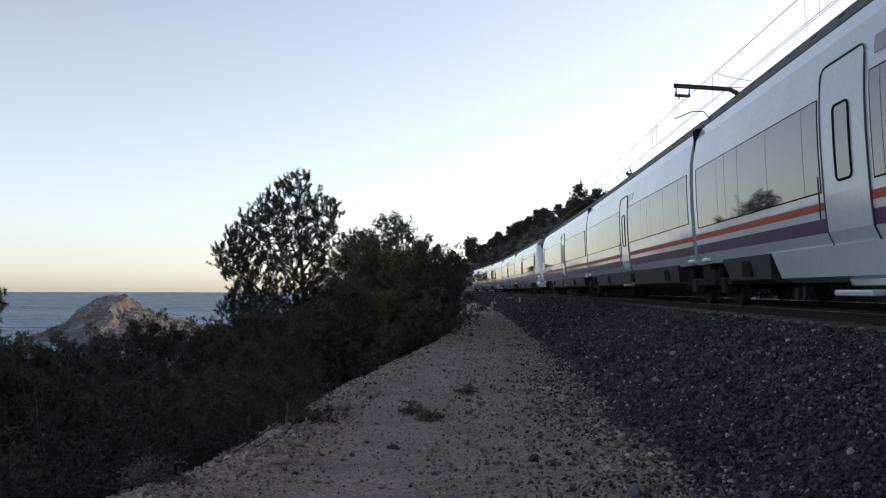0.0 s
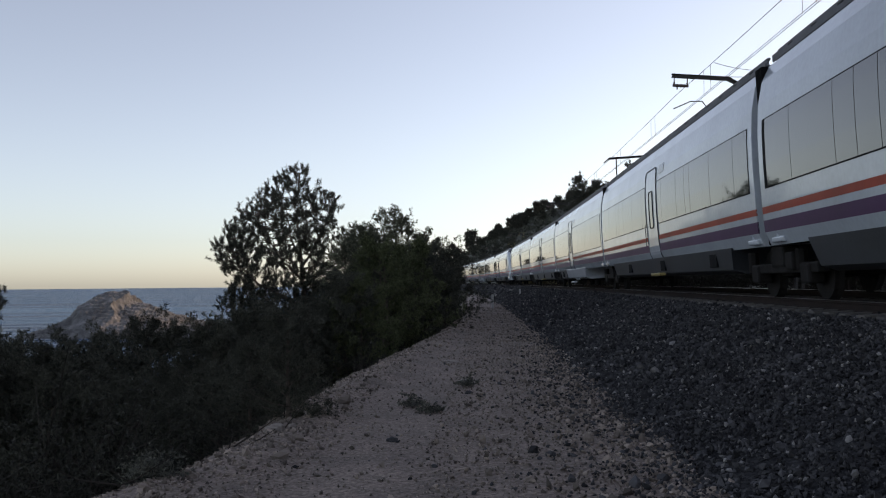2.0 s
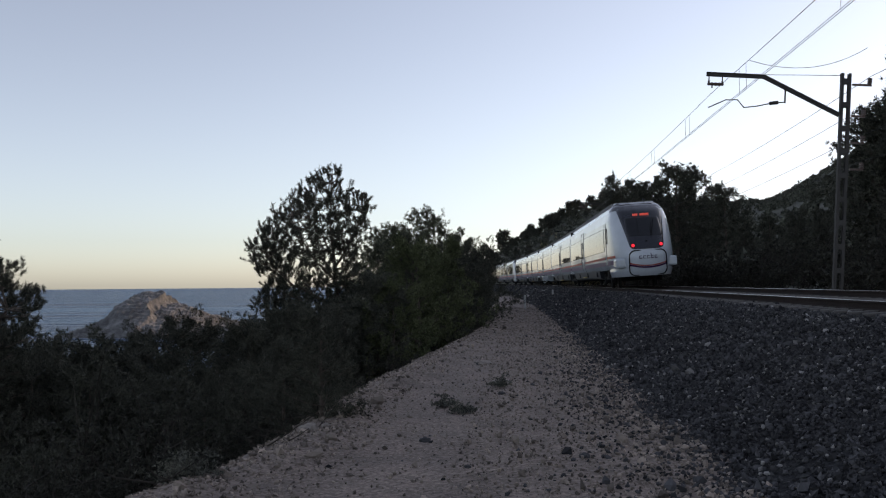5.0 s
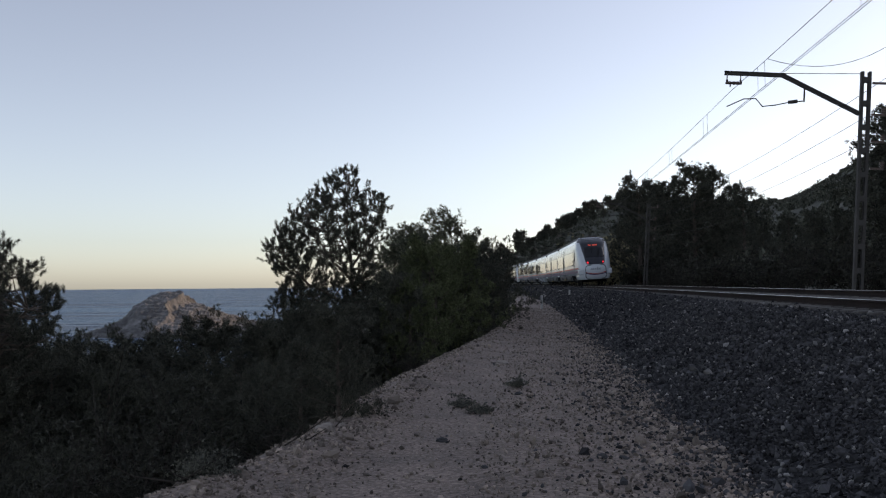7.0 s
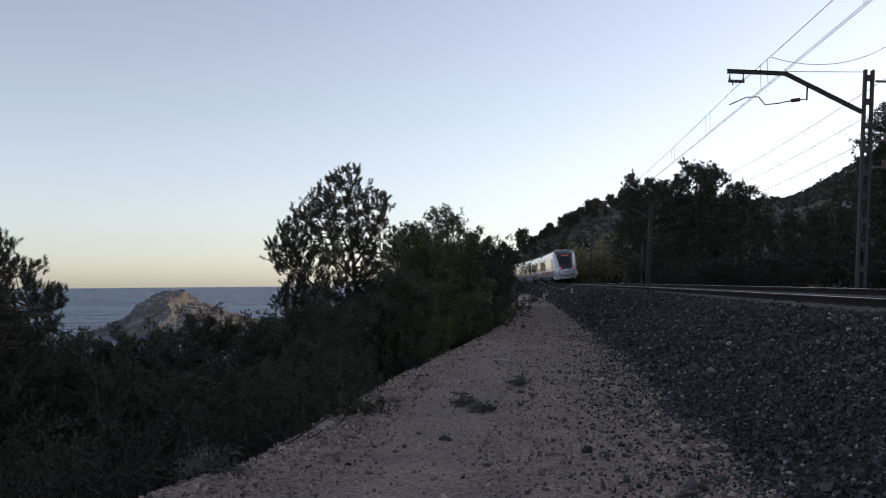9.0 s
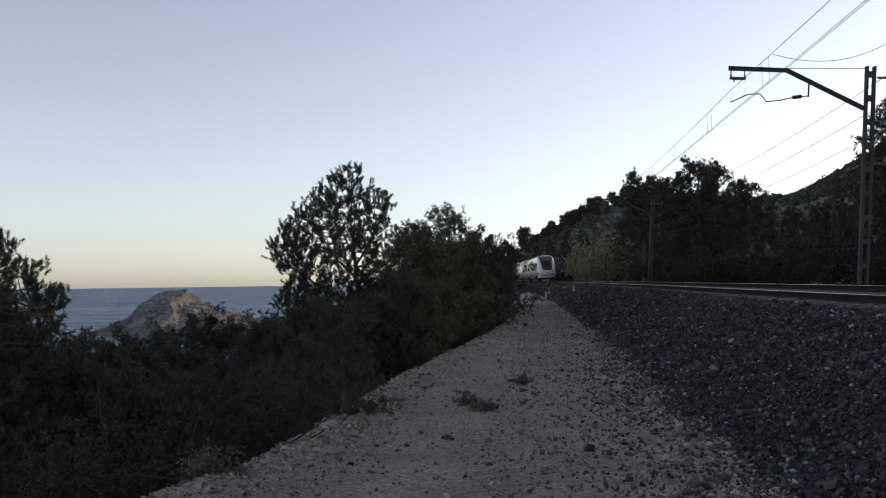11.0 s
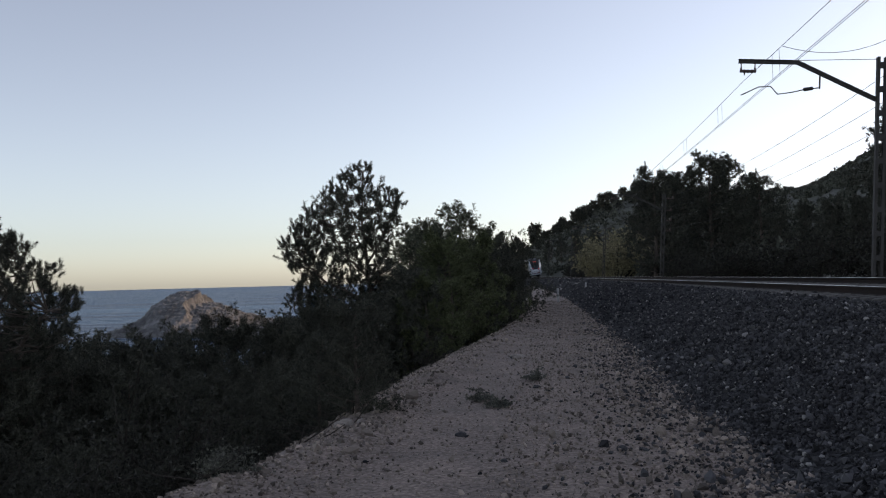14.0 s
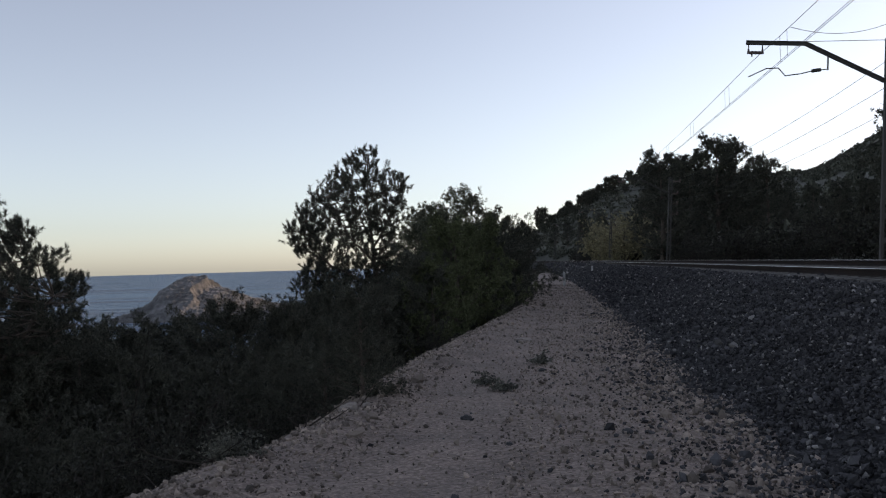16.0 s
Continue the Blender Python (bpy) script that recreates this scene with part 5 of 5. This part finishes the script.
    scatter_stones("edge_rubble", "pale broken stones along the slope's brink", "rubble", np.stack([x, y, ground_z(x, y) + s * 0.15], 1), s, M_PEBBLE, 6)


build_stones()


def make_rock(seed, size, mat, label, x, y, sink=0.3, name="rock", squash=0.65):
    bm = bmesh.new()
    bmesh.ops.create_icosphere(bm, subdivisions=3, radius=1)
    for v in bm.verts:
        o = Vector((seed * 3.1, seed * 1.7, 0))
        k = 1 + 0.35 * noise.noise(v.co * 1.6 + o) + 0.16 * noise.noise(v.co * 4.5 + o)
        v.co = Vector((v.co.x * k, v.co.y * k * 0.85, v.co.z * k * squash)) * size
    ob = new(name, mesh_of(name, bm, mat))
    ob.matrix_basis = pose(x, y, float(ground_z(x, y)) + size * squash * (1 - 2 * sink) * 0.6, 0, 0, seed * 47)
    return tagged(ob, label, "rock", "stones on the path")


def build_small():
    make_rock(1, 0.10, M_ROCK, "pale weathered limestone rock at the brink", -1.1, 8.35)
    make_rock(2, 0.05, M_ROCK, "pale limestone lump beside the brink", -0.98, 8.65)
    make_rock(3, 0.16, M_ROCK, "flat half-buried pale stone on the path", 1.02, 12.35, 0.45, squash=0.3)
    make_rock(4, 0.17, M_ROCK, "flat half-buried pale stone on the path", 0.98, 15.8, 0.45, squash=0.3)
    make_rock(5, 0.045, M_STONE, "dark grey stone lying on the path", 1.25, 7.1)
    make_rock(6, 0.03, M_STONE, "dark grey stone lying on the path", 0.30, 6.75)
    make_rock(7, 0.05, M_STONE, "dark grey stone lying on the path", -0.02, 7.9)
    make_rock(8, 0.05, M_STONE, "dark grey stone lying on the path", 0.93, 11.2)
    for k, (x, y, h, r) in enumerate(((0.38, 9.6, 0.05, 0.18), (0.98, 11.9, 0.05, 0.14), (-1.72, 6.6, 0.16, 0.26), (0.2, 10.2, 0.045, 0.13))):
        w = make_shrub(90 + k, h, r, 3000, 0.02, M_WEED, "low grey-green weed tuft on the dirt path", "weeds on the path", "weed_tuft", "weed")
        put(w, x, y, 0, 0.01)
    # small marker posts beside the line
    for y, u, h in ((47.0, -5.6, 0.75), (62.0, -3.2, 0.9)):
        q = on_track(y, u)
        post = thing("marker_post", "short white-painted marker post beside the track", "post", pose(q.x, q.y, float(ground_z(q.x, q.y)), 0, 0, -6), "marker posts")
        part("shaft", box((-0.06, -0.05, -0.3), (0.06, 0.05, h), 0.02), M_POSTW, post)
        part("cap", box((-0.07, -0.06, h), (0.07, 0.06, h + 0.06), 0.02), M_STEEL, post)
    # dead branches on the slope's brink
    rng = np.random.default_rng(31)
    for k in range(20):
        y = 5.8 + k * 0.55 + rng.uniform(0, 0.5)
        x = track_x(y) + float(brink(y)) - rng.uniform(0.0, 0.7)
        bm = bmesh.new()
        for j in range(4):
            a = rng.uniform(0, 6.28)
            L = rng.uniform(0.15, 0.42)
            p0 = Vector((rng.normal(0, 0.1), rng.normal(0, 0.1), 0))
            d = Vector((math.cos(a), math.sin(a), rng.uniform(0.1, 0.8)))
            add_tube(bm, [p0, p0 + d * L * 0.5 + Vector(rng.normal(0, 0.04, 3)), p0 + d * L], [0.007, 0.005, 0.0025], 5)
        ob = new("dead_branch", mesh_of("dead_branch", bm, M_TWIG))
        ob.matrix_basis = pose(x, y, float(ground_z(x, y)) + 0.01)
        tagged(ob, "bare grey dead twigs at the slope's brink", "branch", "dead twigs")


build_small()


def build_sleepers():
    bm = box((-1.3, -0.13, -0.21), (1.3, 0.13, 0.0), 0.02)
    me = mesh_of("sleeper", bm, M_SLEEPER)
    for k in range(210):
        y = 3 + k * 0.6
        q = on_track(y, 0, RAIL_Z - 0.135)
        ob = new("sleeper", me)
        ob.parent = TRACK
        ob.matrix_basis = pose(q.x, q.y, q.z, 0, -CANT, -heading(y))


build_sleepers()


# ---- what moves ----
def motions():
    for ob, s, ln, turned in CARS:
        walk(ob, [(t, car_pose(s, ln, turned, t)) for t in range(17)])


motions()
